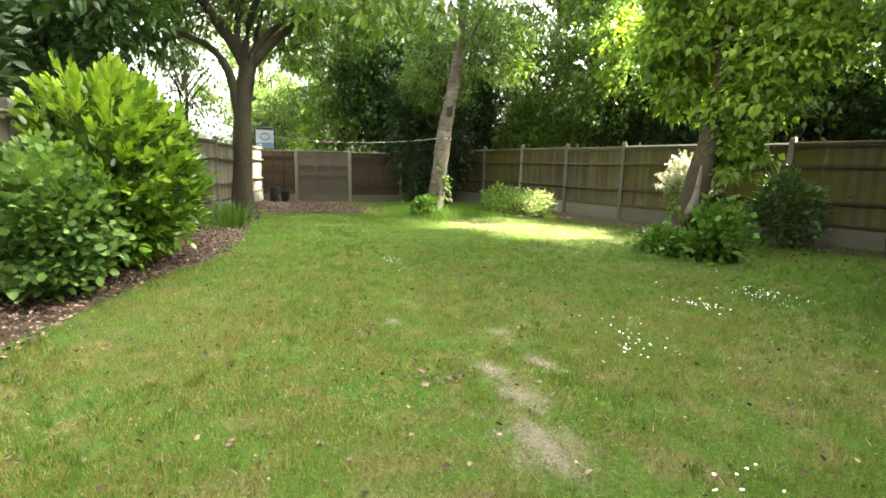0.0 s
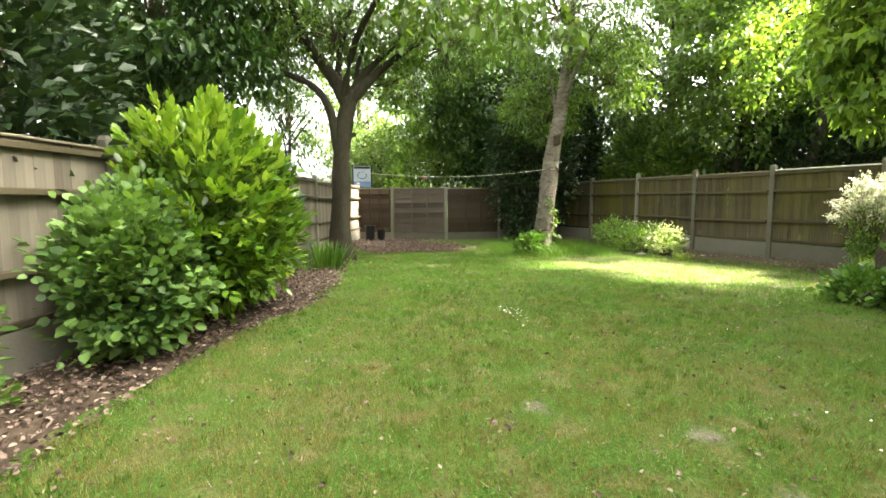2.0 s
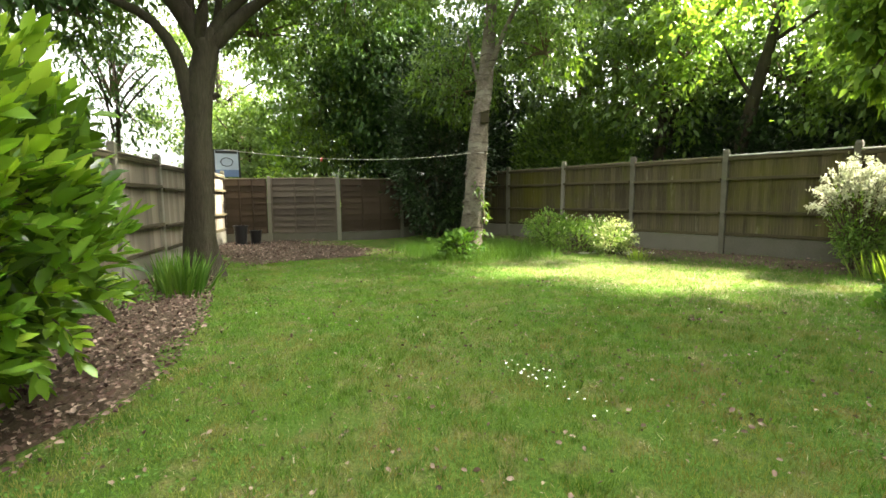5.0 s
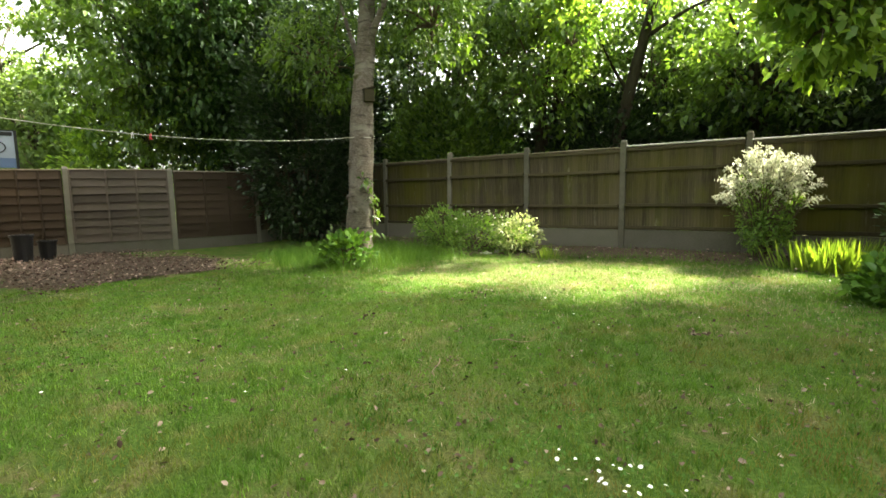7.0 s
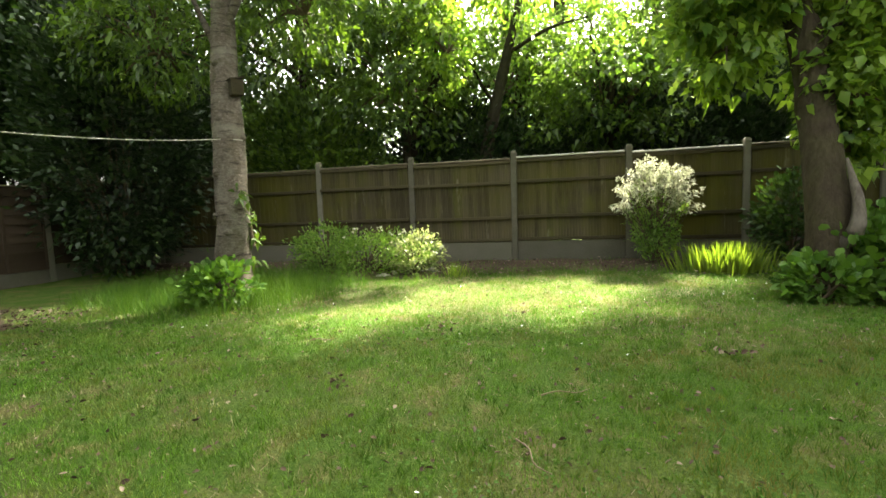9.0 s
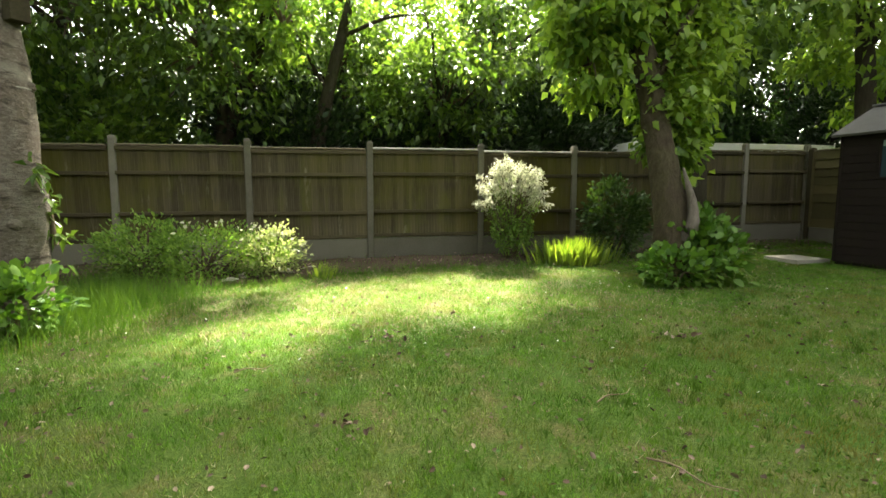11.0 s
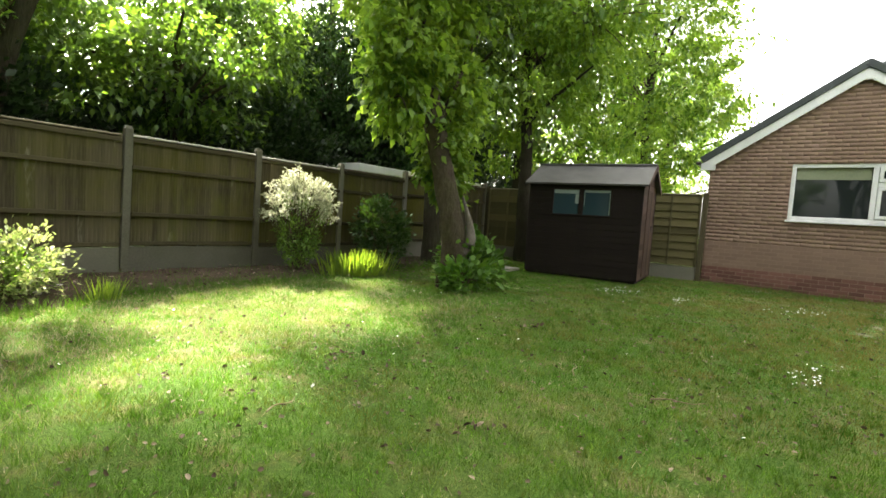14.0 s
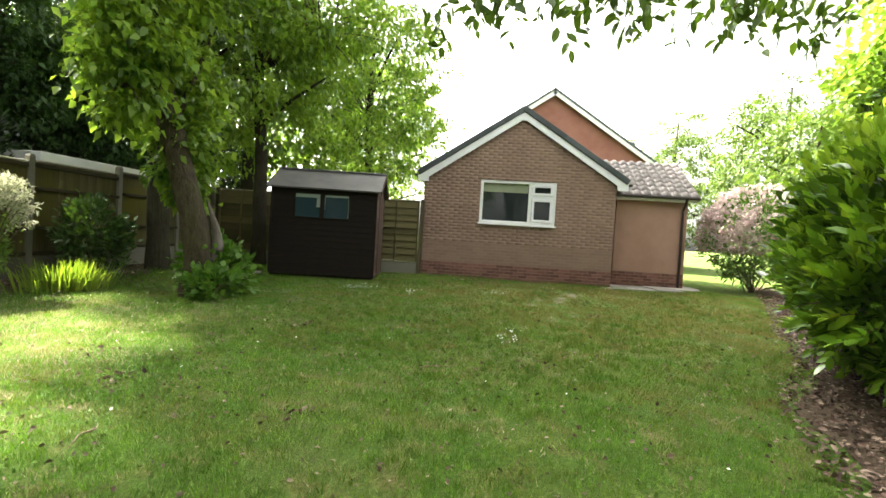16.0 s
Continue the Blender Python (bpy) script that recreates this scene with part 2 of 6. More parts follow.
def scarred_bark():
    """Grey bark ringed with dark scars, blotched with lichen."""
    m, nt, ln, b = principled("grey_bark", 0.95, 0.12)
    fine = noise_node(nt, ln, 24, 6, 0.7, (1, 1, 1.6))
    c = ramp(nt, ln, fine, [(0.3, (0.05, 0.041, 0.031)), (0.55, (0.125, 0.105, 0.08)), (0.75, (0.23, 0.20, 0.16))])
    c = mix(nt, ln, ramp(nt, ln, noise_node(nt, ln, 2.6, 4, 0.6), [(0.45, (0, 0, 0)), (0.68, (0.7, 0.7, 0.7))]), c, (0.21, 0.195, 0.15))
    c = mix(nt, ln, ramp(nt, ln, noise_node(nt, ln, 3.2, 5, 0.65), [(0.56, (0, 0, 0)), (0.66, (0.6, 0.6, 0.6))]), c, (0.055, 0.055, 0.022))
    rings = noise_node(nt, ln, 2.2, 5, 0.7, (1, 1, 6.5))
    c = mix(nt, ln, ramp(nt, ln, rings, [(0.55, (0, 0, 0)), (0.66, (0.85, 0.85, 0.85))]), c, (0.028, 0.022, 0.017))
    ln.new(c, b.inputs["Base Color"])
    hh = mix(nt, ln, 0.5, fine, rings)
    bump(nt, ln, b, hh, 1.0, 0.04)
    return m


BARK = scarred_bark()
BARK_DARK = varied("dark_bark", (0.009, 0.0075, 0.005), (0.046, 0.037, 0.026), 2.2, 30, 0.95, 0.15, (1, 1, 0.25), 0.9, 0.03, per="none", third=(0.07, 0.07, 0.04))
TWIG = varied("twig_bark", (0.06, 0.05, 0.035), (0.16, 0.12, 0.08), 3, 40, 0.95, 0.1, per="none")
BARK_BROWN = varied("brown_bark", (0.014, 0.011, 0.007), (0.075, 0.058, 0.04), 3.2, 22, 0.95, 0.12, (1, 1, 0.35), 1.0, 0.05, per="none", third=(0.09, 0.085, 0.04))
SHED_WOOD = varied("dark_brown_boards", (0.010, 0.007, 0.006), (0.020, 0.014, 0.011), 2, 35, 0.85, 0.2, (1, 1, 8), 0.3, 0.003, vary=0.12)
SHED_RED = varied("red_brown_boards", (0.052, 0.032, 0.026), (0.135, 0.086, 0.067), 2.5, 35, 0.85, 0.2, (1, 1, 8), 0.3, 0.003)
FELT = varied("roofing_felt", (0.075, 0.07, 0.066), (0.16, 0.152, 0.145), 3, 160, 0.6, 0.5, None, 0.4, 0.003, per="none")
BRICK = varied("buff_red_brick", (0.27, 0.145, 0.095), (0.43, 0.26, 0.18), 2.2, 60, 0.9, 0.2, None, 0.35, 0.004, third=(0.33, 0.20, 0.13), vary=0.32)
BRICK_WALL = varied("brickwork_upper", (0.27, 0.145, 0.095), (0.43, 0.26, 0.18), 2.2, 60, 0.9, 0.2, None, 0.35, 0.004, per="none", third=(0.33, 0.20, 0.13))
PLINTH = varied("dark_red_plinth_brick", (0.11, 0.05, 0.042), (0.25, 0.125, 0.10), 3, 60, 0.9, 0.2, None, 0.35, 0.004)
RED_BRICK = varied("red_brick_far", (0.24, 0.10, 0.08), (0.33, 0.155, 0.125), 2, 40, 0.9, 0.2, per="none")
SALMON = varied("salmon_brick", (0.28, 0.165, 0.122), (0.40, 0.25, 0.19), 2, 60, 0.9, 0.2, None, 0.3, 0.004, per="none")
MORTAR = varied("mortar", (0.255, 0.17, 0.13), (0.315, 0.218, 0.168), 4, 120, 0.95, 0.1, per="none")
WHITE = plain("white_plastic", (0.80, 0.80, 0.80), 0.35, 0.5)
TILE_DARK = varied("dark_grey_roof_tile", (0.035, 0.042, 0.043), (0.085, 0.096, 0.098), 3, 60, 0.7, 0.4)
TILE_RED = varied("brown_roof_tile", (0.14, 0.117, 0.107), (0.21, 0.183, 0.17), 3, 60, 0.55, 0.4)
PIPE = plain("dark_brown_plastic", (0.03, 0.02, 0.017), 0.4, 0.5)
PAVING = varied("pale_paving", (0.22, 0.205, 0.175), (0.38, 0.355, 0.31), 3, 70, 0.9, 0.2)
SOIL = varied("dry_bed_soil", (0.04, 0.03, 0.02), (0.11, 0.08, 0.055), 3, 50, 0.95, 0.1, None, 0.9, 0.02, per="none")
BLACK = plain("black_plastic", (0.012, 0.012, 0.013), 0.45, 0.4)


def glassy(name, tint=(0.02, 0.025, 0.025)):
    m, nt, ln, b = principled(name, 0.03, 0.4)
    b.inputs["Base Color"].default_value = (*tint, 1)
    b.inputs["IOR"].default_value = 1.5
    b.inputs["Coat Roughness"].default_value = 0.02
    return m


DARK_GLASS = glassy("window_glass")


def litter_material(name, a, b, c):
    m, nt, ln, bs = principled(name, 0.8, 0.25)
    geo = nt.new("ShaderNodeNewGeometry")
    col = ramp(nt, ln, geo.outputs["Random Per Island"], [(0.0, a), (0.55, b), (1.0, c)])
    ln.new(mix(nt, ln, 0.3, col, noise_node(nt, ln, 90), "MULTIPLY"), bs.inputs["Base Color"])
    return m


LITTER = litter_material("fallen_dry_leaves", (0.055, 0.033, 0.026), (0.15, 0.095, 0.074), (0.38, 0.29, 0.23))


def lawn_material():
    m, nt, ln, b = principled("lawn_turf", 0.95, 0.1)
    fine = noise_node(nt, ln, 55, 6, 0.7)
    mid = noise_node(nt, ln, 3.5, 4, 0.6)
    big = noise_node(nt, ln, 0.55, 3, 0.55)
    green = ramp(nt, ln, fine, [(0.3, (0.026, 0.055, 0.010)), (0.5, (0.06, 0.115, 0.016)), (0.7, (0.12, 0.175, 0.035))])
    thatch = ramp(nt, ln, fine, [(0.3, (0.09, 0.065, 0.03)), (0.7, (0.26, 0.21, 0.10))])
    c = mix(nt, ln, ramp(nt, ln, mid, [(0.5, (0, 0, 0)), (0.72, (0.75, 0.75, 0.75))]), green, thatch)
    c = mix(nt, ln, ramp(nt, ln, big, [(0.5, (0, 0, 0)), (0.75, (0.45, 0.45, 0.45))]), c, thatch)
    # worn bare earth, in patches of their own
    geo = nt.new("ShaderNodeNewGeometry")
    dirt = ramp(nt, ln, fine, [(0.3, (0.12, 0.095, 0.07)), (0.7, (0.32, 0.27, 0.215))])
    for x, y, rx, ry in WORN:
        mp = nt.new("ShaderNodeMapping")
        mp.vector_type = "POINT"
        mp.inputs["Location"].default_value = (-x / rx, -y / ry, 0)
        mp.inputs["Scale"].default_value = (1 / rx, 1 / ry, 0)
        ln.new(geo.outputs["Position"], mp.inputs[0])
        le = nt.new("ShaderNodeVectorMath")
        le.operation = "LENGTH"
        ln.new(mp.outputs[0], le.inputs[0])
        ad = nt.new("ShaderNodeMath")
        ad.operation = "MULTIPLY_ADD"
        ln.new(noise_node(nt, ln, 7, 5, 0.7), ad.inputs[0])
        ad.inputs[1].default_value = 2.8
        ln.new(le.outputs["Value"], ad.inputs[2])
        c = mix(nt, ln, faded(nt, ln, ad.outputs[0]), c, dirt)
    ln.new(c, b.inputs["Base Color"])
    bump(nt, ln, b, fine, 0.8, 0.03)
    return m


def faded(nt, ln, v):
    r = nt.new("ShaderNodeMapRange")
    r.inputs["From Min"].default_value, r.inputs["From Max"].default_value = 1.55, 2.3
    r.inputs["To Min"].default_value, r.inputs["To Max"].default_value = 0.85, 0.0
    ln.new(v, r.inputs[0])
    return r.outputs[0]


WORN = [(6.6, -8.85, 0.40, 0.26), (6.1, -8.55, 0.32, 0.16), (5.7, -8.45, 0.22, 0.13), (5.75, -8.1, 0.2, 0.12), (5.1, -7.9, 0.16, 0.12), (4.35, -8.5, 0.14, 0.12)]
LAWN = lawn_material()

# ---- ground ----
BED_X = [-12.0, -5.2, -3.0, -2.1, -1.1, 0.7, 1.4, 2.2, 3.2, 4.2, 5.1, 7.5, 14.0]
BED_Y = [-7.2, -7.65, -8.35, -8.6, -8.8, -9.5, -10.05, -10.5, -11.0, -11.4, -11.9, -13.0, -15.8]


def left_edge(x):
    return np.interp(x, BED_X, BED_Y)


def right_edge(x):
    return np.interp(x, [-8, -4.2, -3.6, -2.6, -1.2, -0.6, 2, 4.5, 8], [-1.0, -1.2, -1.9, -2.3, -1.9, -1.3, -1.35, -1.0, -0.8]) + 0.08 * np.sin(x * 2.3)


def on_lawn(x, y):
    back = x > -4.9 + 0.35 * np.sin(y * 1.9)
    return (y > left_edge(x) + 0.05 * np.sin(x * 3)) & (y < right_edge(x)) & (back | (y > -4.3))


gx = np.unique(np.concatenate([np.arange(-13, 15, 0.25), [-400, -200, -100, -60, -40, -28, -20, -16, 18, 24, 32, 45, 70, 120, 220, 400]]))
gy = np.unique(np.concatenate([np.arange(-16, 3, 0.25), [-400, -200, -100, -60, -40, -28, -20, 6, 12, 20, 32, 50, 100, 220, 400]]))
X, Y = np.meshgrid(gx, gy)
Z = ground_z(X, Y)
nx, ny = len(gx), len(gy)
k = (np.arange(ny - 1)[:, None] * nx + np.arange(nx - 1)).ravel()
ground = link("ground", mesh_np("ground", np.stack([X, Y, Z], -1).reshape(-1, 3), [np.stack([k, k + 1, k + nx + 1, k + nx], 1)]), LAWN)
tagged(ground, "worn green garden lawn with bare earthy patches", "lawn", kind="structure")


def strip(name, xs, lo, hi, lift, material, label, category):
    """A sheet of ground between two edges given over x."""
    n, rows = len(xs), 7
    v = []
    for i in range(rows):
        u = i / (rows - 1)
        y = lo + (hi - lo) * u
        v.append(np.stack([xs, y, ground_z(xs, y) + lift * (1 if 0 < i < rows - 1 else -0.6) + 0.012 * np.sin(xs * 5 + i * 2.1)], 1))
    k = (np.arange(rows - 1)[:, None] * n + np.arange(n - 1)).ravel()
    me = mesh_np(name, np.concatenate(v), [np.stack([k, k + 1, k + n + 1, k + n], 1)])
    me.shade_smooth()
    return tagged(link(name, me, material), label, category, kind="structure")


def fence_left(x):
    return -11.9 + (2.4 - x) * 0.443


bx = np.arange(-10.2, 13.0, 0.2)
strip("flower_bed", bx, fence_left(bx) - 0.1, left_edge(bx) + 0.06 * np.sin(bx * 3.1), 0.03, SOIL, "bare brown bed littered with dry leaves along the fence", "flower bed")
bx = np.arange(-8.4, 8.8, 0.2)
strip("border_bed", bx, right_edge(bx) + 0.05, 0 * bx + 0.15, 0.03, SOIL, "shaded soil border under the mossy fence", "flower bed")
bx = np.arange(-10.2, -4.6, 0.2)
strip("bare_corner", bx, left_edge(bx) + 0.1, 0 * bx - 4.4 + 0.3 * np.sin(bx * 1.7), 0.02, SOIL, "bare earth corner strewn with dead leaves", "soil")

# ---- fences ----
def oriented(p, q):
    """The pose at p with x along the way to q, and the length."""
    d = Vector((q[0] - p[0], q[1] - p[1], 0))
    return Matrix.Translation((p[0], p[1], p[2])) @ Matrix.Rotation(math.atan2(d.y, d.x), 4, "Z"), d.length


def post_mesh(h, w=0.1):
    bm = boxed((-w / 2, -w / 2, -0.1), (w / 2, w / 2, h - 0.03), 0.008)
    r = bmesh.ops.create_cone(bm, cap_ends=True, segments=4, radius1=w * 0.69, radius2=w * 0.42, depth=0.035,
                              matrix=Matrix.Translation((0, 0, h - 0.013)) @ Matrix.Rotation(radians(45), 4, "Z"))
    return bm


def board_mesh(w, h, t=0.014):
    """A feather-edged upright board, thin at one edge, its foot at the origin."""
    me = bpy.data.meshes.new("board")
    bm = bmesh.new()
    vs = [bm.verts.new(p) for p in ((0, 0, 0), (w, 0, 0), (w, -t, 0), (0, -0.004, 0), (0, 0, h), (w, 0, h), (w, -t, h), (0, -0.004, h))]
    for f in ((3, 2, 1, 0), (4, 5, 6, 7), (0, 1, 5, 4), (1, 2, 6, 5), (2, 3, 7, 6), (3, 0, 4, 7)):
        bm.faces.new([vs[i] for i in f])
    bm.to_mesh(me)
    bm.free()
    return me


def shared(name, me, parent, m, mats=None):
    o = new(name, me)
    o.parent = parent
    o.matrix_local = m
    return o


CAPWOOD = varied("grey_capping_wood", (0.14, 0.12, 0.08), (0.28, 0.24, 0.17), 2, 40, 0.9, 0.2)
# Near-white colour paints the sunlit top edge of two panels.
SUNLIT_EDGE = plain("sunlit_capping", (0.55, 0.53, 0.48), 0.7, 0.3)


def fence(name, label, posts, side, styles, top=1.84, foot=0.06, gravel=0.29, post_top=1.95, board=BOARD, capping=CAPWOOD, sunlit_caps=(), post_mat=CONCRETE):
    """A run of panels between posts. side: +1 when the garden lies on the right of the run. styles: a kind for each panel."""
    root = thing(name, (0, 0, 0), label, "fence")
    rnd = random.Random(len(posts) * 7 + int(abs(posts[0][0]) * 10))
    for i, p in enumerate(posts):
        o = part("post", post_mesh(post_top + 0.01 * rnd.uniform(-1, 1)), post_mat, root, "grey concrete post" if post_mat is CONCRETE else "")
        o.matrix_local = Matrix.Translation((p[0], p[1], gz(*p[:2]))) @ Matrix.Rotation(math.atan2(posts[-1][1] - posts[0][1], posts[-1][0] - posts[0][0]), 4, "Z") @ pose(0, 0, 0, rnd.uniform(-0.6, 0.6), rnd.uniform(-0.6, 0.6), 0)
    for i, (p, q) in enumerate(zip(posts, posts[1:])):
        st = styles[i % len(styles)]
        z0 = gz((p[0] + q[0]) / 2, (p[1] + q[1]) / 2)
        m, L = oriented((p[0], p[1], z0), (q[0], q[1], z0))
        a, b = 0.052, L - 0.052
        s = -side  # the garden side in the panel's own y
        g = part("gravel_board", boxed((a, -0.022, foot - 0.14), (b, 0.022, foot + gravel), 0.006), CONCRETE, root, "long concrete gravel board")
        g.matrix_local = m
        z = foot + gravel + 0.004
        sag = rnd.uniform(-0.012, 0.012)
        h = top - z - 0.03 + sag
        bm = bmesh.new()
        if st == "board":
            for zz, d in ((top - 0.075, 0.035), (z + h * 0.72, 0.065), (z + h * 0.295, 0.065), (z + 0.035, 0.03)):
                lo, hi = (a + 0.004, 0.012 * s, zz - 0.025), (b - 0.004, (0.012 + d) * s, zz + 0.03)
                box(bm, (lo[0], min(lo[1], hi[1]), lo[2]), (hi[0], max(lo[1], hi[1]), hi[2]), 0.006)
            panel = part("panel", bm, RAIL, root, "horizontal timber rails")
            panel.matrix_local = m
            n = 18
            w = (b - a) / n
            for j in range(n):
                key = (round(w, 3), round(h, 3), board.name)
                if key not in BOARDS:
                    BOARDS[key] = board_mesh(w * 1.12, h)
                    BOARDS[key].materials.append(board)
                shared("board", BOARDS[key], panel, Matrix.Translation((a + j * w - 0.003, 0.008 * s if s > 0 else 0.008, z + rnd.uniform(-0.006, 0.006))) @ pose(0, 0, 0, rnd.uniform(-0.2, 0.2), rnd.uniform(-0.25, 0.25), 2.5 + rnd.uniform(-1, 1)))
        else:
            mats = {"lap": LAP, "lap_dark": LAP_DARK, "lap_olive": LAP_OLIVE, "flat_dark": LAP_DARK}[st]
            for xx in (a + 0.02, a + (b - a) * 0.36, a + (b - a) * 0.66, b - 0.02):
                box(bm, (xx - 0.02, -0.052, z), (xx + 0.02, -0.012, z + h), 0.004)
            panel = part("panel", bm, mats, root, "thin upright battens")
            panel.matrix_local = m
            n = 9
            w = h / n
            for j in range(n):
                key = ("lap", round(b - a, 3), round(w, 3), mats.name)
                if key not in BOARDS:
                    BOARDS[key] = board_mesh(w * 1.2, b - a, 0.034)
                    BOARDS[key].materials.append(mats)
                turn = Matrix(((0, 0, 1, 0), (0, 1, 0, 0), (-1, 0, 0, w * 1.2), (0, 0, 0, 1)))
                shared("slat", BOARDS[key], panel, Matrix.Translation((a, 0.008 * s, z + j * w + rnd.uniform(-0.004, 0.004))) @ pose(0, 0, 0, 3 * s, rnd.uniform(-0.45, 0.45), 0) @ turn)
        c = part("capping", boxed((a, -0.035, top - 0.028 + sag), (b, 0.035, top + sag), 0.008), SUNLIT_EDGE if i in sunlit_caps else capping, root, "capping strip coloured as if sunlit" if i in sunlit_caps else "")
        c.matrix_local = m
    return root


BOARDS = {}
RP = [(-7.62, 0.0), (-5.72, 0.0), (-3.80, 0.0), (-1.89, 0.0), (0.0, 0.0), (1.92, 0.0), (3.68, 0.0), (5.56, 0.03), (7.4, 0.05), (8.9, 0.06)]
fence("fence", "mossy closeboard timber fence with concrete posts and gravel boards", RP, 1, ["board"], sunlit_caps=(4, 5))
fence("fence", "lapped timber back fence with two differing panels", [(-9.95, -6.55), (-9.45, -5.45), (-8.62, -3.78), (-8.15, -2.0), (-7.66, -0.25)], 1,
      ["lap_dark", "lap", "flat_dark", "lap_dark"], top=1.76, post_top=1.8, gravel=0.2, foot=0.05)
n_left = 12
L0, L1 = (9.2, fence_left(9.2)), (-9.95, fence_left(-9.95) - 0.06)
LP = [(L0[0] + (L1[0] - L0[0]) * i / n_left, L0[1] + (L1[1] - L0[1]) * i / n_left) for i in range(n_left + 1)]
fence("fence", "pale closeboard timber fence behind the bushes", LP, 1, ["board"], board=BOARD_PALE)
fence("fence", "short olive lapped fence between shed and house", [(8.86, -0.1), (8.86, -1.85), (8.86, -3.62), (8.86, -5.43)], 1, ["lap_olive"], top=1.84, post_top=1.86, gravel=0.25, foot=0.05, post_mat=RAIL)

# ---- house ----
WX = 8.95
HOUSE_Y0, HOUSE_Y1, EAVE_Z, APEX_Y, APEX_Z = -10.15, -5.45, 2.58, -7.82, 4.12
house = thing("house", (WX, APEX_Y, 0), "brick bungalow gable with a white window and dark tiled verge", "house")


def local(o, root):
    o.matrix_parent_inverse = root.matrix_world.inverted()
    return o


def wall_with_hole(x0, x1, y0, y1, z0, hole, gable=None):
    """A wall across x with one opening and, above, a gable."""
    bm = bmesh.new()
    hy0, hy1, hz0, hz1 = hole
    zt = gable[0]
    for lo, hi in (((x0, y0, z0), (x1, hy0, zt)), ((x0, hy1, z0), (x1, y1, zt)), ((x0, hy0, z0), (x1, hy1, hz0)), ((x0, hy0, hz1), (x1, hy1, zt))):
        box(bm, lo, hi)
    ay, az = gable[1:]
    vs = [bm.verts.new(p) for p in ((x0, y0, zt), (x0, y1, zt), (x0, ay, az), (x1, y0, zt), (x1, y1, zt), (x1, ay, az))]
    for f in ((0, 1, 2), (5, 4, 3), (0, 3, 4, 1), (1, 4, 5, 2), (2, 5, 3, 0)):
        bm.faces.new([vs[i] for i in f])
    bmesh.ops.recalc_face_normals(bm, faces=bm.faces)
    return bm


HOLE = (-8.72, -6.86, 1.46, 2.53)
local(part("wall", wall_with_hole(WX, WX + 0.28, HOUSE_Y0, HOUSE_Y1, -0.2, HOLE, (EAVE_Z, APEX_Y, APEX_Z)), MORTAR, house, "pale mortar behind the brickwork"), house)
for y in (HOUSE_Y0, HOUSE_Y1 - 0.28):
    local(part("wall", boxed((WX + 0.285, y, -0.2), (WX + 6, y + 0.28, EAVE_Z)), SALMON, house), house)
local(part("wall", boxed((WX + 5.7, HOUSE_Y0 + 0.29, -0.2), (WX + 6, HOUSE_Y1 - 0.29, EAVE_Z)), SALMON, house), house)


def slope(p0, p1, p2, p3, t):
    """A slab whose top is the quad given and whose thickness is t."""
    bm = bmesh.new()
    P = [Vector(p) for p in (p0, p1, p2, p3)]
    n = (P[1] - P[0]).cross(P[3] - P[0]).normalized()
    if n.z < 0:
        n = -n
    a = [bm.verts.new(p) for p in P]
    b = [bm.verts.new(p - n * t) for p in P]
    bm.faces.new(a)
    bm.faces.new(b[::-1])
    for i in range(4):
        j = (i + 1) % 4
        bm.faces.new((a[i], b[i], b[j], a[j]))
    bmesh.ops.recalc_face_normals(bm, faces=bm.faces)
    return bm


RX0, RX1 = WX - 0.10, WX + 6.2
EY0, EY1, EZ, RZ = -10.42, -5.28, 2.62, 4.30
local(part("roof", slope((RX0, EY1, EZ), (RX1, EY1, EZ), (RX1, APEX_Y, RZ), (RX0, APEX_Y, RZ), 0.07), TILE_DARK, house, "dark grey tiled roof slope"), house)
local(part("roof", slope((RX0, EY0, EZ), (RX1, EY0, EZ), (RX1, APEX_Y, RZ), (RX0, APEX_Y, RZ), 0.07), TILE_DARK, house, "dark grey tiled roof slope"), house)
local(part("ridge", boxed((RX0 - 0.01, APEX_Y - 0.09, RZ - 0.05), (RX1, APEX_Y + 0.09, RZ + 0.045), 0.03), TILE_DARK, house), house)
for e in (EY0, EY1):
    sgn = 1 if e > APEX_Y else -1
    lo = 0.085
    local(part("bargeboard", slope((RX0 + 0.012, e - 0.02 * sgn, EZ - lo), (RX0 + 0.05, e - 0.02 * sgn, EZ - lo), (RX0 + 0.05, APEX_Y, RZ - lo), (RX0 + 0.012, APEX_Y, RZ - lo), 0.15), WHITE, house, "white bargeboard under the verge"), house)
    local(part("soffit_box", boxed((RX0 + 0.014, min(e - 0.01 * sgn, e - 0.27 * sgn), EZ - 0.21), (RX0 + 0.075, max(e - 0.01 * sgn, e - 0.27 * sgn), EZ - 0.075), 0.004), WHITE, house, "white boxed eave end"), house)
    local(part("gutter", boxed((RX0, min(e, e + 0.09 * sgn), EZ - 0.1), (RX1, max(e, e + 0.09 * sgn), EZ - 0.03), 0.02), PIPE, house), house)

local(part("apex_cap", boxed((RX0 + 0.008, APEX_Y - 0.16, RZ - 0.30), (RX0 + 0.052, APEX_Y + 0.16, RZ - 0.12), 0.004), WHITE, house), house)

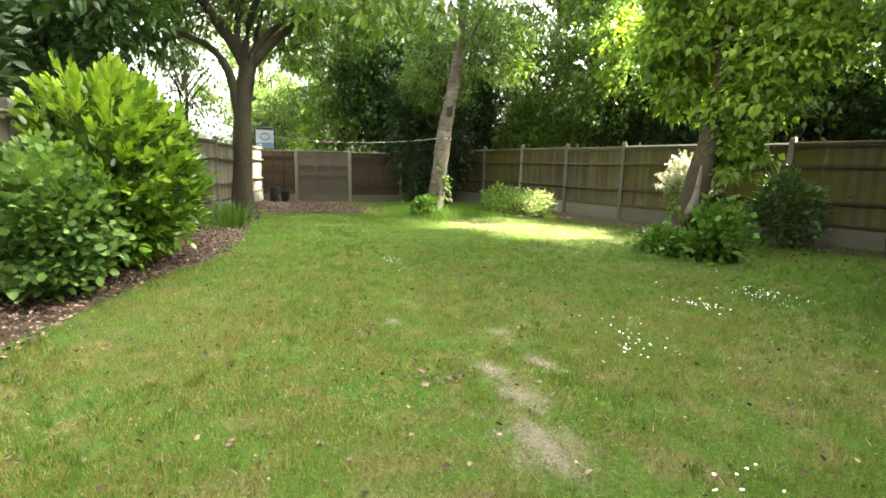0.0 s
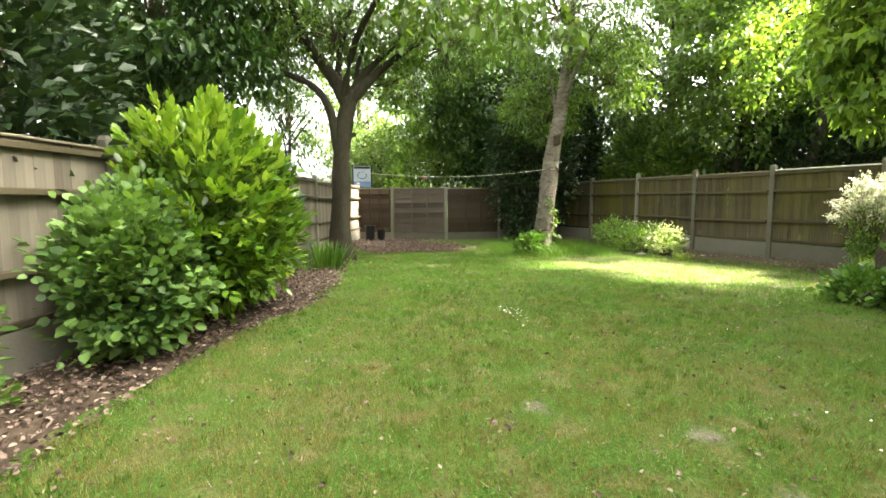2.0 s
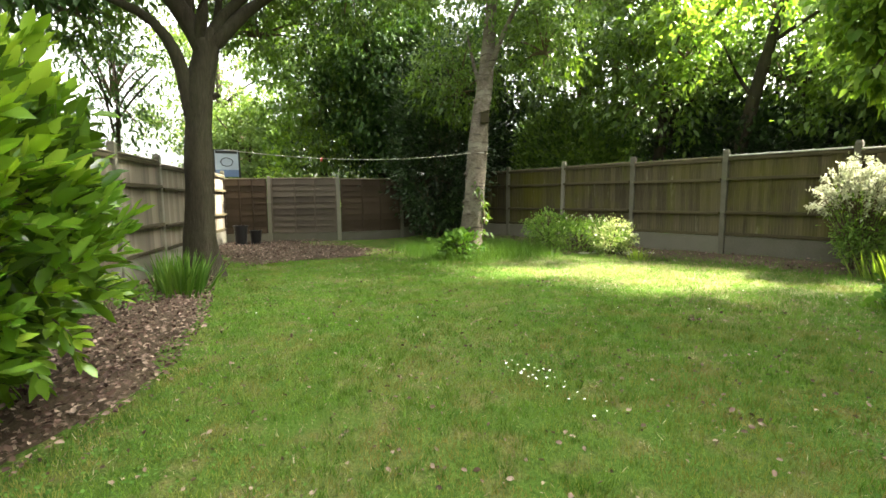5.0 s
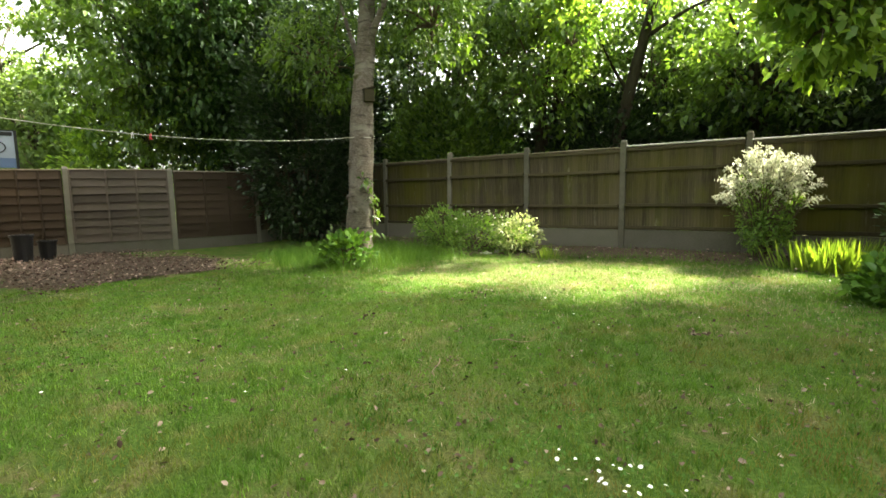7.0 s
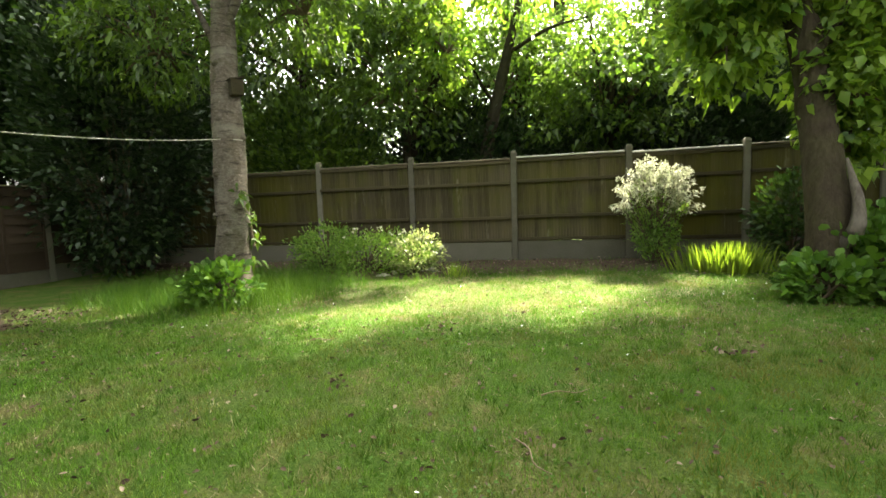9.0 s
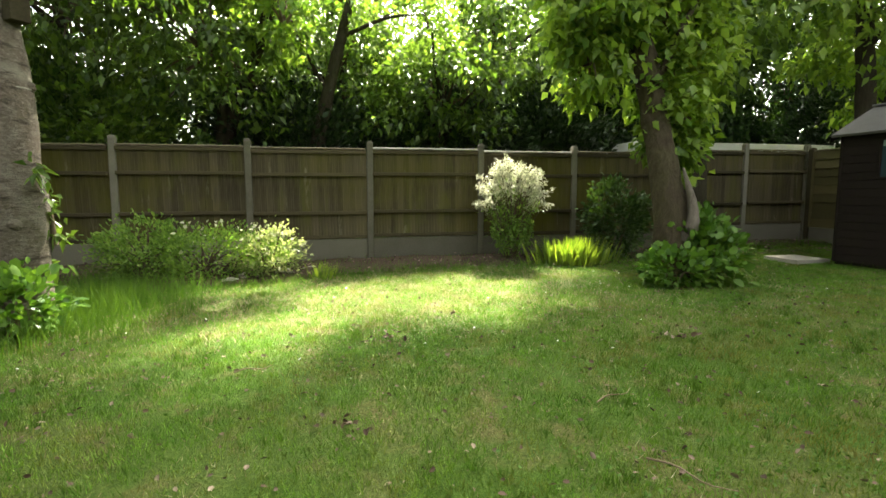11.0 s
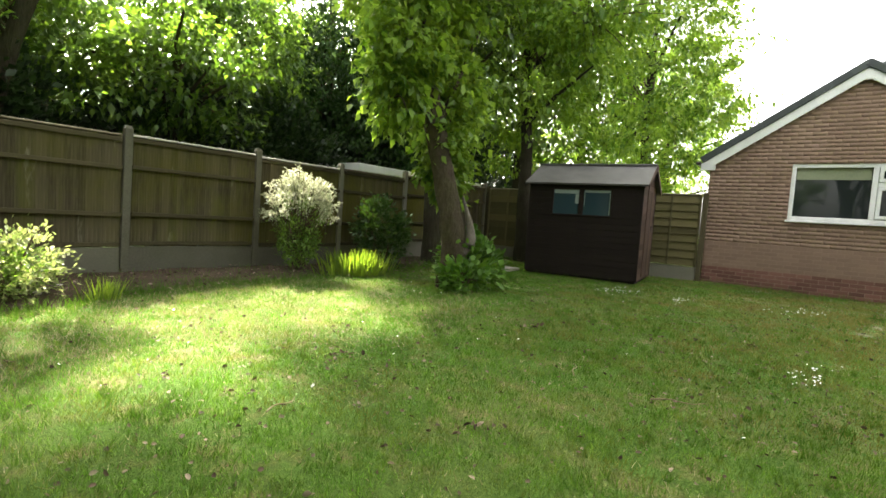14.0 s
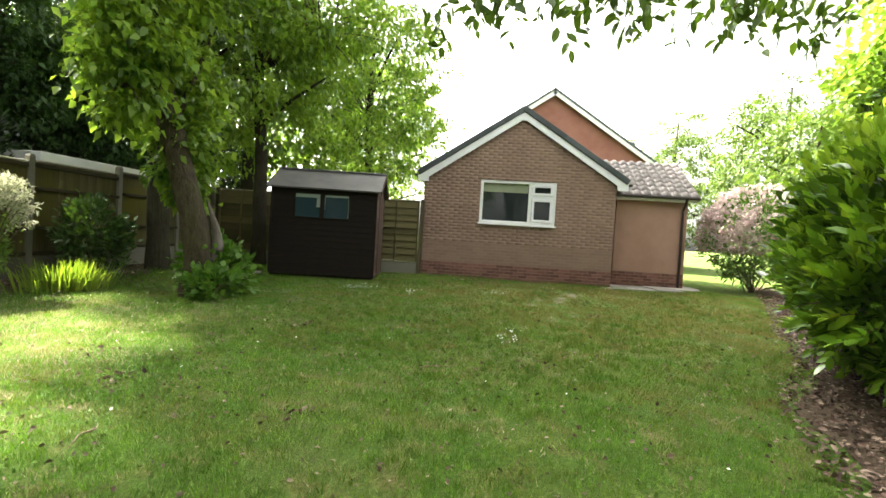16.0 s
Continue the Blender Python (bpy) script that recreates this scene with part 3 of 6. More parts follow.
# verge tiles, one by one
for e in (EY0, EY1):
    tilt = math.atan2(RZ - EZ, APEX_Y - e)
    n = 10
    length = math.hypot(RZ - EZ, APEX_Y - e)
    me = bpy.data.meshes.new("verge_tile")
    bm = boxed((-0.03, 0.0, -0.085), (0.22, length / n * 1.06, 0.045), 0.008)
    bm.to_mesh(me)
    bm.free()
    me.materials.append(TILE_DARK)
    for j in range(n):
        o = new("verge_tile", me)
        o.parent = house
        o.matrix_parent_inverse = house.matrix_world.inverted()
        u = j / n
        sgn = 1 if e < APEX_Y else -1
        o.matrix_basis = Matrix.Translation((RX0 - 0.005, e + (APEX_Y - e) * u, EZ + (RZ - EZ) * u + 0.012)) @ Matrix.Rotation(0 if sgn > 0 else math.pi, 4, "Z") @ Matrix.Rotation(tilt if sgn > 0 else math.pi - tilt, 4, "X") @ Matrix.Translation((-0.0 if sgn > 0 else -0.2, 0, 0))

# window
wy0, wy1, wz0, wz1 = HOLE
win = local(part("window", boxed((WX + 0.10, wy0, wz0 - 0.0), (WX + 0.11, wy1, wz1)), DARK_GLASS, house, "white-framed casement window with dark glass"), house)
fr = bmesh.new()
fx0, fx1 = WX + 0.02, WX + 0.09
split = wy0 + 0.63
for lo, hi in (((fx0, wy0, wz0), (fx1, wy1, wz0 + 0.07)), ((fx0, wy0, wz1 - 0.07), (fx1, wy1, wz1)), ((fx0, wy0, wz0 + 0.07), (fx1, wy0 + 0.07, wz1 - 0.07)),
               ((fx0, wy1 - 0.07, wz0 + 0.07), (fx1, wy1, wz1 - 0.07)), ((fx0, split - 0.04, wz0 + 0.07), (fx1, split + 0.04, wz1 - 0.07)), ((fx0, wy0 + 0.07, wz1 - 0.42), (fx1, split - 0.04, wz1 - 0.34))):
    box(fr, lo, hi, 0.006)
part("window_frame", fr, WHITE, win, "white plastic frame")
for a, b, c, d in ((wy0 + 0.075, split - 0.045, wz0 + 0.075, wz1 - 0.425), (wy0 + 0.075, split - 0.045, wz1 - 0.335, wz1 - 0.075)):
    sash = bmesh.new()
    for lo, hi in (((a, c), (b, c + 0.06)), ((a, d - 0.06), (b, d)), ((a, c + 0.06), (a + 0.06, d - 0.06)), ((b - 0.06, c + 0.06), (b, d - 0.06))):
        box(sash, (WX - 0.005, lo[0], lo[1]), (WX + 0.06, hi[0], hi[1]), 0.006)
    part("sash", sash, WHITE, win)
part("window_sill", boxed((WX - 0.06, wy0 - 0.03, wz0 - 0.045), (WX + 0.09, wy1 + 0.03, wz0 - 0.002), 0.008), WHITE, win, "white sill")
BLIND = varied("cream_blind", (0.22, 0.24, 0.16), (0.32, 0.34, 0.24), 2, 40, 0.9, 0.1, per="none")
part("blind", boxed((WX + 0.092, split + 0.05, wz1 - 0.29), (WX + 0.098, wy1 - 0.08, wz1 - 0.075)), BLIND, win, "half-lowered pale green blind")

# bricks of the gable wall
BL, BH, BG = 0.215, 0.065, 0.010
brick_me = {}


def brick_mesh(length, material):
    key = (round(length, 3), material.name)
    if key not in brick_me:
        bm = boxed((-0.006, 0, 0), (0.05, length, BH), 0.002)
        me = bpy.data.meshes.new("brick")
        bm.to_mesh(me)
        bm.free()
        me.materials.append(material)
        brick_me[key] = me
    return brick_me[key]


def gable_rows():
    z, row = -0.02, 0
    while z < APEX_Z - 0.1:
        lo, hi = HOUSE_Y0, HOUSE_Y1
        if z + BH > EAVE_Z:
            u = (z + BH - EAVE_Z) / (APEX_Z - EAVE_Z)
            lo, hi = HOUSE_Y0 + (APEX_Y - HOUSE_Y0) * u, HOUSE_Y1 + (APEX_Y - HOUSE_Y1) * u
        y = HOUSE_Y0 - (BL + BG) * (0.5 if row % 2 else 0)
        while y < hi:
            a, b = max(y, lo), min(y + BL, hi)
            if b - a > 0.05:
                if z + BH > HOLE[2] - 0.045 and z < HOLE[3] and b > HOLE[0] and a < HOLE[1]:
                    if a < HOLE[0] - 0.05:
                        yield row, a, HOLE[0] - 0.002, z
                    elif b > HOLE[1] + 0.05:
                        yield row, HOLE[1] + 0.002, b, z
                else:
                    yield row, a, b, z
            y += BL + BG
        z += BH + BG
        row += 1


upper, brick_jobs = [], []
for row, a, b, z in gable_rows():
    if row < 13:
        brick_jobs.append((row, a, b, z))
    else:
        h = 0.0025 + 0.001 * math.sin(a * 37 + z * 91)
        v = np.array([(WX - h, a, z), (WX - h, b, z), (WX - h, b, z + BH), (WX - h, a, z + BH), (WX + 0.004, a - 0.001, z - 0.001), (WX + 0.004, b + 0.001, z - 0.001), (WX + 0.004, b + 0.001, z + BH + 0.001), (WX + 0.004, a - 0.001, z + BH + 0.001)])
        upper.append((v, np.array([(0, 3, 2, 1), (0, 1, 5, 4), (1, 2, 6, 5), (2, 3, 7, 6), (3, 0, 4, 7)])))


def island_brick(name="brick_courses", node="ShaderNodeNewGeometry", socket="Random Per Island"):
    m, nt, ln, b = principled(name, 0.9, 0.2)
    geo = nt.new(node)
    c = ramp(nt, ln, geo.outputs[socket], [(0, (0.245, 0.158, 0.12)), (0.5, (0.285, 0.186, 0.142)), (1, (0.325, 0.218, 0.168))])
    big = ramp(nt, ln, noise_node(nt, ln, 1.1, 4), [(0.35, (0.22, 0.145, 0.11)), (0.7, (0.37, 0.255, 0.195))])
    fine = noise_node(nt, ln, 70, 5, 0.7)
    ln.new(mix(nt, ln, 0.25, mix(nt, ln, 0.5, c, big), fine, "MULTIPLY"), b.inputs["Base Color"])
    bump(nt, ln, b, fine, 0.35, 0.004)
    return m


v, f = joined(upper)
o = local(link("brickwork", mesh_np("brickwork", v, f), island_brick(), house, "weathered buff-red brick courses"), house)
o["kind"] = "stuff"

# ---- lower wing ----
EX = 10.0
wing = thing("house_wing", (EX, -11.2, 0), "low salmon brick side wing with a ribbed brown tile roof", "house")
local(part("wall", boxed((EX, -12.25, -0.2), (EX + 0.28, -10.44, 2.42)), SALMON, wing, "salmon brick wall"), wing)
local(part("wall", boxed((EX + 0.285, -12.25, -0.2), (EX + 3.0, -11.97, 2.42)), SALMON, wing), wing)
local(part("plinth", boxed((EX - 0.006, -12.256, -0.1), (EX - 0.001, -10.44, 0.44)), MORTAR, wing, "pale mortar behind the plinth bricks"), wing)
local(part("fascia", boxed((EX - 0.2, -12.42, 2.30), (EX - 0.17, -10.16, 2.42), 0.005), WHITE, wing, "cream fascia board"), wing)
local(part("soffit", boxed((EX - 0.168, -12.42, 2.30), (EX + 0.0, -10.16, 2.32)), WHITE, wing), wing)
local(part("gutter", boxed((EX - 0.29, -12.46, 2.36), (EX - 0.205, -10.1, 2.44), 0.02), PIPE, wing, "dark brown gutter"), wing)
W0, W1, WZ0, WZ1 = (EX - 0.24, EX + 1.55, 2.42, 3.55)
local(part("roof", slope((W0, -12.45, WZ0), (W0, -10.0, WZ0), (W1, -10.0, WZ1), (W1, -12.45, WZ1), 0.05), TILE_RED, wing, "brown tile underlay"), wing)
local(part("roof", slope((W1 + 1.6, -12.45, WZ0), (W1 + 1.6, -10.0, WZ0), (W1, -10.0, WZ1), (W1, -12.45, WZ1), 0.05), TILE_RED, wing), wing)
v, f = tube(smooth_path([(EX - 0.25, -12.12, 2.36), (EX - 0.2, -12.12, 2.25), (EX - 0.06, -12.12, 2.1), (EX - 0.05, -12.12, 1.9), (EX - 0.05, -12.12, 0.0)], 12), [0.036] * 12, 10)
local(link("downpipe", mesh_np("downpipe", v, [f]), PIPE, wing, "dark brown downpipe"), wing)
# ribbed tiles
rows, cols = 8, 10
dl = math.hypot(W1 - W0, WZ1 - WZ0) / rows
dw = 2.45 / cols
seg = 8
tv, tf = [], []
for i in range(seg + 1):
    u = i / seg
    h = 0.028 * math.sin(u * math.pi * 2) + 0.02
    tv += [(0, u * dw, h), (dl * 1.1, u * dw, h - 0.02), (0, u * dw, h - 0.02)]
for i in range(seg):
    a = i * 3
    tf += [(a, a + 1, a + 4, a + 3), (a + 2, a, a + 3, a + 5)]
tile_me = mesh_np("tile", np.array(tv), [np.array(tf)])
tile_me.materials.append(TILE_RED)
pitch = math.atan2(WZ1 - WZ0, W1 - W0)
for r in range(rows):
    for c in range(cols):
        o = new("tile", tile_me)
        o.parent = wing
        o.matrix_parent_inverse = wing.matrix_world.inverted()
        o.matrix_basis = Matrix.Translation((W0 + (W1 - W0) * r / rows, -12.45 + c * dw, WZ0 + (WZ1 - WZ0) * r / rows + 0.012)) @ Matrix.Rotation(-pitch, 4, "Y")

# ---- tall house behind ----
tall = thing("house", (21.3, -10, 0), "tall red brick house with a white-edged gable", "house")
bm = bmesh.new()
ty0, ty1, te, ta, tz = -15.6, -4.4, 4.75, -9.95, 8.3
box(bm, (21.3, ty0 + 0.4, -0.2), (21.6, ty1 - 0.4, te))
vs = [bm.verts.new(p) for p in ((21.3, ty0 + 0.4, te), (21.3, ty1 - 0.4, te), (21.3, ta, tz), (21.6, ty0 + 0.4, te), (21.6, ty1 - 0.4, te), (21.6, ta, tz))]
for fc in ((0, 1, 2), (5, 4, 3), (0, 3, 4, 1), (1, 4, 5, 2), (2, 5, 3, 0)):
    bm.faces.new([vs[i] for i in fc])
bmesh.ops.recalc_face_normals(bm, faces=bm.faces)
local(part("wall", bm, RED_BRICK, tall, "plain red brick gable"), tall)
for e in (ty0, ty1):
    local(part("roof", slope((21.0, e, te), (31, e, te), (31, ta, tz + 0.25), (21.0, ta, tz + 0.25), 0.1), TILE_DARK, tall), tall)
    local(part("bargeboard", slope((21.02, e, te - 0.11), (21.07, e, te - 0.11), (21.07, ta, tz + 0.14), (21.02, ta, tz + 0.14), 0.2), WHITE, tall, "white bargeboard"), tall)
local(part("chimney", boxed((22.3, -14.2, 5.2), (22.9, -13.6, 6.35), 0.01), TILE_DARK, tall, "small dark chimney"), tall)
local(part("wall", boxed((21.6, ty0 + 0.4, -0.2), (30.8, ty0 + 0.7, te)), RED_BRICK, tall), tall)
local(part("wall", boxed((21.6, ty1 - 0.7, -0.2), (30.8, ty1 - 0.4, te)), RED_BRICK, tall), tall)

# ---- neighbour's garage beyond the fence ----
garage = thing("garage", (11, 5, 0), "low neighbouring garage with a white roof edge", "garage")
local(part("wall", boxed((7.1, 3.2, -0.2), (13.0, 5.2, 2.2)), CONCRETE, garage), garage)
local(part("roof", boxed((6.9, 3.0, 2.204), (13.2, 5.4, 2.42), 0.01), WHITE, garage, "white flat roof edge"), garage)

# ---- shed ----
SA, SB = Vector((6.46, -2.62, 0.0)), Vector((6.72, -4.77, 0.0))
sdir = (SA - SB).normalized()
SW = (SA - SB).length
shed = thing("garden_shed", (SB.x, SB.y, 0.06), "small dark brown wooden shed with a felt apex roof", "shed", turn=math.degrees(math.atan2(-sdir.x, sdir.y)))
# own axes: x goes in, y along the front, z up
SD, SE, SR = 1.62, 1.86, 2.26
part("floor", boxed((0.02, 0.02, 0.0), (SD - 0.02, SW - 0.02, 0.09)), SHED_WOOD, shed)
CL = 0.115


def clad(length, z0, z1, n_from=0):
    me = bpy.data.meshes.new("plank")
    bm = bmesh.new()
    vs = [bm.verts.new(p) for p in ((0, 0, 0), (0, length, 0), (-0.010, length, 0.003), (-0.010, 0, 0.003), (0, 0, CL), (0, length, CL), (-0.005, length, CL), (-0.005, 0, CL))]
    for f in ((0, 1, 2, 3), (7, 6, 5, 4), (3, 2, 6, 7), (0, 4, 5, 1), (0, 3, 7, 4), (1, 5, 6, 2)):
        bm.faces.new([vs[i] for i in f])
    bmesh.ops.recalc_face_normals(bm, faces=bm.faces)
    bm.to_mesh(me)
    bm.free()
    return me


front = part("front_wall", boxed((0.006, 0.0, 0.05), (0.03, SW, 1.20)), SHED_WOOD, shed)
part("front_wall", boxed((0.006, 0.0, 1.74), (0.03, SW, SE)), SHED_WOOD, shed)
SWY0, SWY1 = 0.54, 1.70
part("front_wall", boxed((0.006, 0.0, 1.20), (0.03, SWY0, 1.74)), SHED_WOOD, shed)
part("front_wall", boxed((0.006, SWY1, 1.20), (0.03, SW, 1.74)), SHED_WOOD, shed)
part("back_wall", boxed((SD - 0.03, 0.0, 0.05), (SD, SW, SE)), SHED_WOOD, shed)
full, short_a, short_b = clad(SW, 0, 0), clad(SWY0, 0, 0), clad(SW - SWY1, 0, 0)
for me in (full, short_a, short_b):
    me.materials.append(SHED_WOOD)
z = 0.04
while z < SE - 0.06:
    if 1.17 < z < 1.72:
        shared("plank", short_a, front, Matrix.Translation((0.005, 0, z)))
        shared("plank", short_b, front, Matrix.Translation((0.005, SWY1, z)))
    else:
        shared("plank", full, front, Matrix.Translation((0.005, 0, z)))
    z += CL


def gable_wall(y0, y1):
    bm = bmesh.new()
    pts = [(0.03, 0.05), (SD - 0.03, 0.05), (SD - 0.03, SE), (SD / 2, SR - 0.02), (0.03, SE)]
    a = [bm.verts.new((x, y0, z)) for x, z in pts]
    b = [bm.verts.new((x, y1, z)) for x, z in pts]
    bm.faces.new(a)
    bm.faces.new(b[::-1])
    for i in range(5):
        j = (i + 1) % 5
        bm.faces.new((a[i], b[i], b[j], a[j]))
    bmesh.ops.recalc_face_normals(bm, faces=bm.faces)
    return bm


side = part("side_wall", gable_wall(0.0, 0.025), SHED_RED, shed, "red-brown gable boards")
part("side_wall", gable_wall(SW - 0.025, SW), SHED_WOOD, shed)
z = 0.05
while z < SR - 0.14:
    u = 0 if z + CL < SE else (z + CL - SE) / (SR - SE)
    a, b = 0.03 + u * (SD / 2 - 0.05), SD - 0.03 - u * (SD / 2 - 0.05)
    for lo, hi in ((a, 0.46), (1.20, b)) if z < 1.75 else ((a, b),):
        if hi - lo > 0.06:
            me = clad(hi - lo, 0, 0)
            me.materials.append(SHED_RED)
            shared("plank", me, side, Matrix.Translation((hi, -0.001, z)) @ Matrix.Rotation(math.pi / 2, 4, "Z"))
    z += CL
door = part("door", boxed((0.47, -0.02, 0.10), (1.19, -0.003, 1.78), 0.004), SHED_RED, shed, "closed red-brown plank door")
for j in range(7):
    part("plank", boxed((0.475 + j * 0.102, -0.03, 0.11), (0.475 + j * 0.102 + 0.097, -0.021, 1.77), 0.003), SHED_RED, door)
part("latch", boxed((1.09, -0.045, 0.98), (1.14, -0.031, 1.10), 0.004), BLACK, door)
for x in (-0.012, SD - 0.02):
    for y in (-0.012, SW - 0.02):
        part("corner_strip", boxed((x, y, 0.05), (x + 0.032, y + 0.032, SE - 0.02), 0.003), SHED_WOOD, shed)
for s in (0, 1):
    e = -0.10 if s == 0 else SD + 0.10
    drop = SE - 0.03
    part("roof", slope((e, -0.09, drop + 0.0), (e, SW + 0.09, drop), (SD / 2, SW + 0.09, SR + 0.03), (SD / 2, -0.09, SR + 0.03), 0.035), FELT, shed, "grey mineral roofing felt")
    for y in (-0.105, SW + 0.09):
        part("bargeboard", slope((e, y, drop - 0.002), (e, y + 0.014, drop - 0.002), (SD / 2, y + 0.014, SR + 0.028), (SD / 2, y, SR + 0.028), 0.10), SHED_RED if y < 0 else SHED_WOOD, shed)
# folded felt at the ridge and eave
part("ridge_strip", boxed((SD / 2 - 0.09, -0.095, SR + 0.012), (SD / 2 + 0.09, SW + 0.095, SR + 0.045), 0.012), FELT, shed)
swin = part("window", boxed((0.012, SWY0, 1.20), (0.016, SWY1, 1.74)), glassy("shed_glass", (0.03, 0.055, 0.065)), shed, "two dark panes with torn pale film")
wf = bmesh.new()
mid = (SWY0 + SWY1) / 2
for lo, hi in (((SWY0, 1.20), (SWY1, 1.23)), ((SWY0, 1.71), (SWY1, 1.74)), ((SWY0, 1.23), (SWY0 + 0.03, 1.71)), ((SWY1 - 0.03, 1.23), (SWY1, 1.71)), ((mid - 0.045, 1.23), (mid + 0.045, 1.71))):
    box(wf, (-0.018, lo[0], lo[1]), (0.010, hi[0], hi[1]), 0.003)
part("window_frame", wf, SHED_WOOD, swin)
FILM = plain("pale_window_film", (0.30, 0.36, 0.32), 0.5, 0.3)
for a, b, c, d in ((SWY0 + 0.04, mid - 0.06, 1.66, 1.708), (mid - 0.06, mid - 0.052, 1.4, 1.7), (mid + 0.05, SWY1 - 0.035, 1.63, 1.708), (mid + 0.05, mid + 0.12, 1.44, 1.626), (SWY0 + 0.035, SWY0 + 0.05, 1.24, 1.655)):
    part("film", boxed((0.009, a, c), (0.0115, b, d)), FILM, swin)
tagged(part("paving_slab", boxed((6.15, -2.35, 0.02), (6.75, -1.75, 0.085), 0.006), PAVING, None), "pale concrete paving slab lying beside the shed", "slab")

# ---- paving by the house ----
for i, (x, y) in enumerate([(8.62, -10.55), (8.62, -11.17), (9.24, -10.55), (9.24, -11.17), (9.24, -11.79), (8.62, -11.79), (9.24, -12.41), (9.86, -12.63), (10.5, -12.6), (11.1, -12.6)]):
    s = part("paving_slab", boxed((x, y, gz(x, y) - 0.03), (x + 0.6, y + 0.6, gz(x, y) + 0.02 + 0.004 * (i % 3)), 0.006), PAVING, None)
    tagged(s, "pale square paving slab beside the house wall", "slab", "slabs by the house")

# ---- plants ----
SHADED_LAUREL_LEAF = leafy("shaded_laurel_leaf", (0.022, 0.062, 0.008), (0.15, 0.27, 0.03), 0.2, 0.65, 0.22, scale=1.6)
ROUND_LEAF = leafy("currant_leaf", (0.036, 0.092, 0.022), (0.21, 0.34, 0.085), 0.45, 0.3, 0.3, scale=2)
SYCAMORE = leafy("tree_leaf", (0.026, 0.062, 0.012), (0.18, 0.285, 0.05), 0.36, 0.5, 0.42)
WOOD_LEAF = leafy("wood_leaf", (0.024, 0.058, 0.014), (0.19, 0.30, 0.065), 0.36, 0.5, 0.5, scale=0.5)
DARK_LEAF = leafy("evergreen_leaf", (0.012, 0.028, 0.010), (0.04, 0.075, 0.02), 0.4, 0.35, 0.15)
HOLLY_LEAF = leafy("dark_glossy_leaf", (0.03, 0.07, 0.018), (0.085, 0.15, 0.03), 0.35, 0.45, 0.2)
DARK_GREEN = leafy("dark_green_leaf", (0.018, 0.045, 0.012), (0.06, 0.12, 0.025), 0.5, 0.3, 0.3)
LIME_LEAF = leafy("lime_leaf", (0.06, 0.145, 0.018), (0.38, 0.52, 0.09), 0.36, 0.45, 0.55, (1.08, 1.12, 0.6))
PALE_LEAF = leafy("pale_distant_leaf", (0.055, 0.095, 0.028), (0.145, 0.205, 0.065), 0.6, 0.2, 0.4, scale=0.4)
CREAM_LEAF = leafy("cream_variegated_leaf", (0.30, 0.33, 0.19), (0.68, 0.67, 0.53), 0.5, 0.3, 0.3, (1.0, 1.0, 0.9))
CREAM_MIX = leafy("pale_variegated_leaf", (0.10, 0.17, 0.04), (0.50, 0.52, 0.26), 0.5, 0.3, 0.35, (1.05, 1.05, 0.7), scale=4)
POT_LEAF = leafy("cinquefoil_leaf", (0.085, 0.17, 0.035), (0.27, 0.40, 0.09), 0.55, 0.25, 0.35, scale=2.5)
IRIS_LEAF = leafy("yellow_green_blade", (0.11, 0.19, 0.03), (0.30, 0.39, 0.07), 0.45, 0.35, 0.45)
PINK = leafy("pink_blossom", (0.48, 0.36, 0.35), (0.76, 0.62, 0.60), 0.7, 0.2, 0.3, (1, 1, 1))
HOSTA = leafy("broad_base_leaf", (0.045, 0.12, 0.02), (0.17, 0.30, 0.055), 0.4, 0.35, 0.35)


def foliage(name, places, ways, length, width, material, parent, label="", simple=False, droop=0.15, fold=0.25):
    v, f = leaves(places, ways, length, width, fold, droop, simple)
    me = mesh_np(name, v, [f])
    o = link(name, me, material, parent, label)
    o["kind"] = "stuff"
    return o


def stems(name, paths, material, parent, seg=6, label=""):
    v, f = joined([tube(smooth_path(p, n), np.linspace(r0, r1, n), seg, 0.15) for p, r0, r1, n in paths])
    me = mesh_np(name, v, f)
    me.shade_smooth()
    return link(name, me, material, parent, label)


def bush(name, x, y, radii, height, leaf, material, label, clumps, per, spread=0.2, twigs=14, seed=1, z0=None, lift=0.5, simple=False, shell=0.72, category="bush"):
    """A shrub: stems from the ground, leaves in clumps over a lumpy body."""
    random.seed(seed)
    base = gz(x, y) if z0 is None else z0
    root = thing(name, (x, y, base), label, category)
    c = np.array((0, 0, height * lift))
    rad = np.array((radii[0], radii[1], height * (1 - lift)))
    places, cs = clumped(c, rad, clumps, per, spread, shell)
    keep = places[:, 2] > 0.03
    places = places[keep]
    ways = (places - c * np.array([1, 1, 0.7])) / rad + RNG.normal(size=places.shape) * 0.55 + np.array([0, 0, 0.35])
    foliage("foliage", places, ways, leaf[0], leaf[1], material, root, simple=simple)
    paths = []
    for i in range(twigs):
        t = cs[random.randrange(len(cs))]
        s = Vector((random.uniform(-0.12, 0.12), random.uniform(-0.12, 0.12), -0.03))
        paths.append(([s, Vector(t) * 0.45 + Vector((0, 0, 0.1)), Vector(t) * 0.95], 0.018, 0.005, 7))
    stems("stem", paths, TWIG, root)["kind"] = "stuff"
    return root


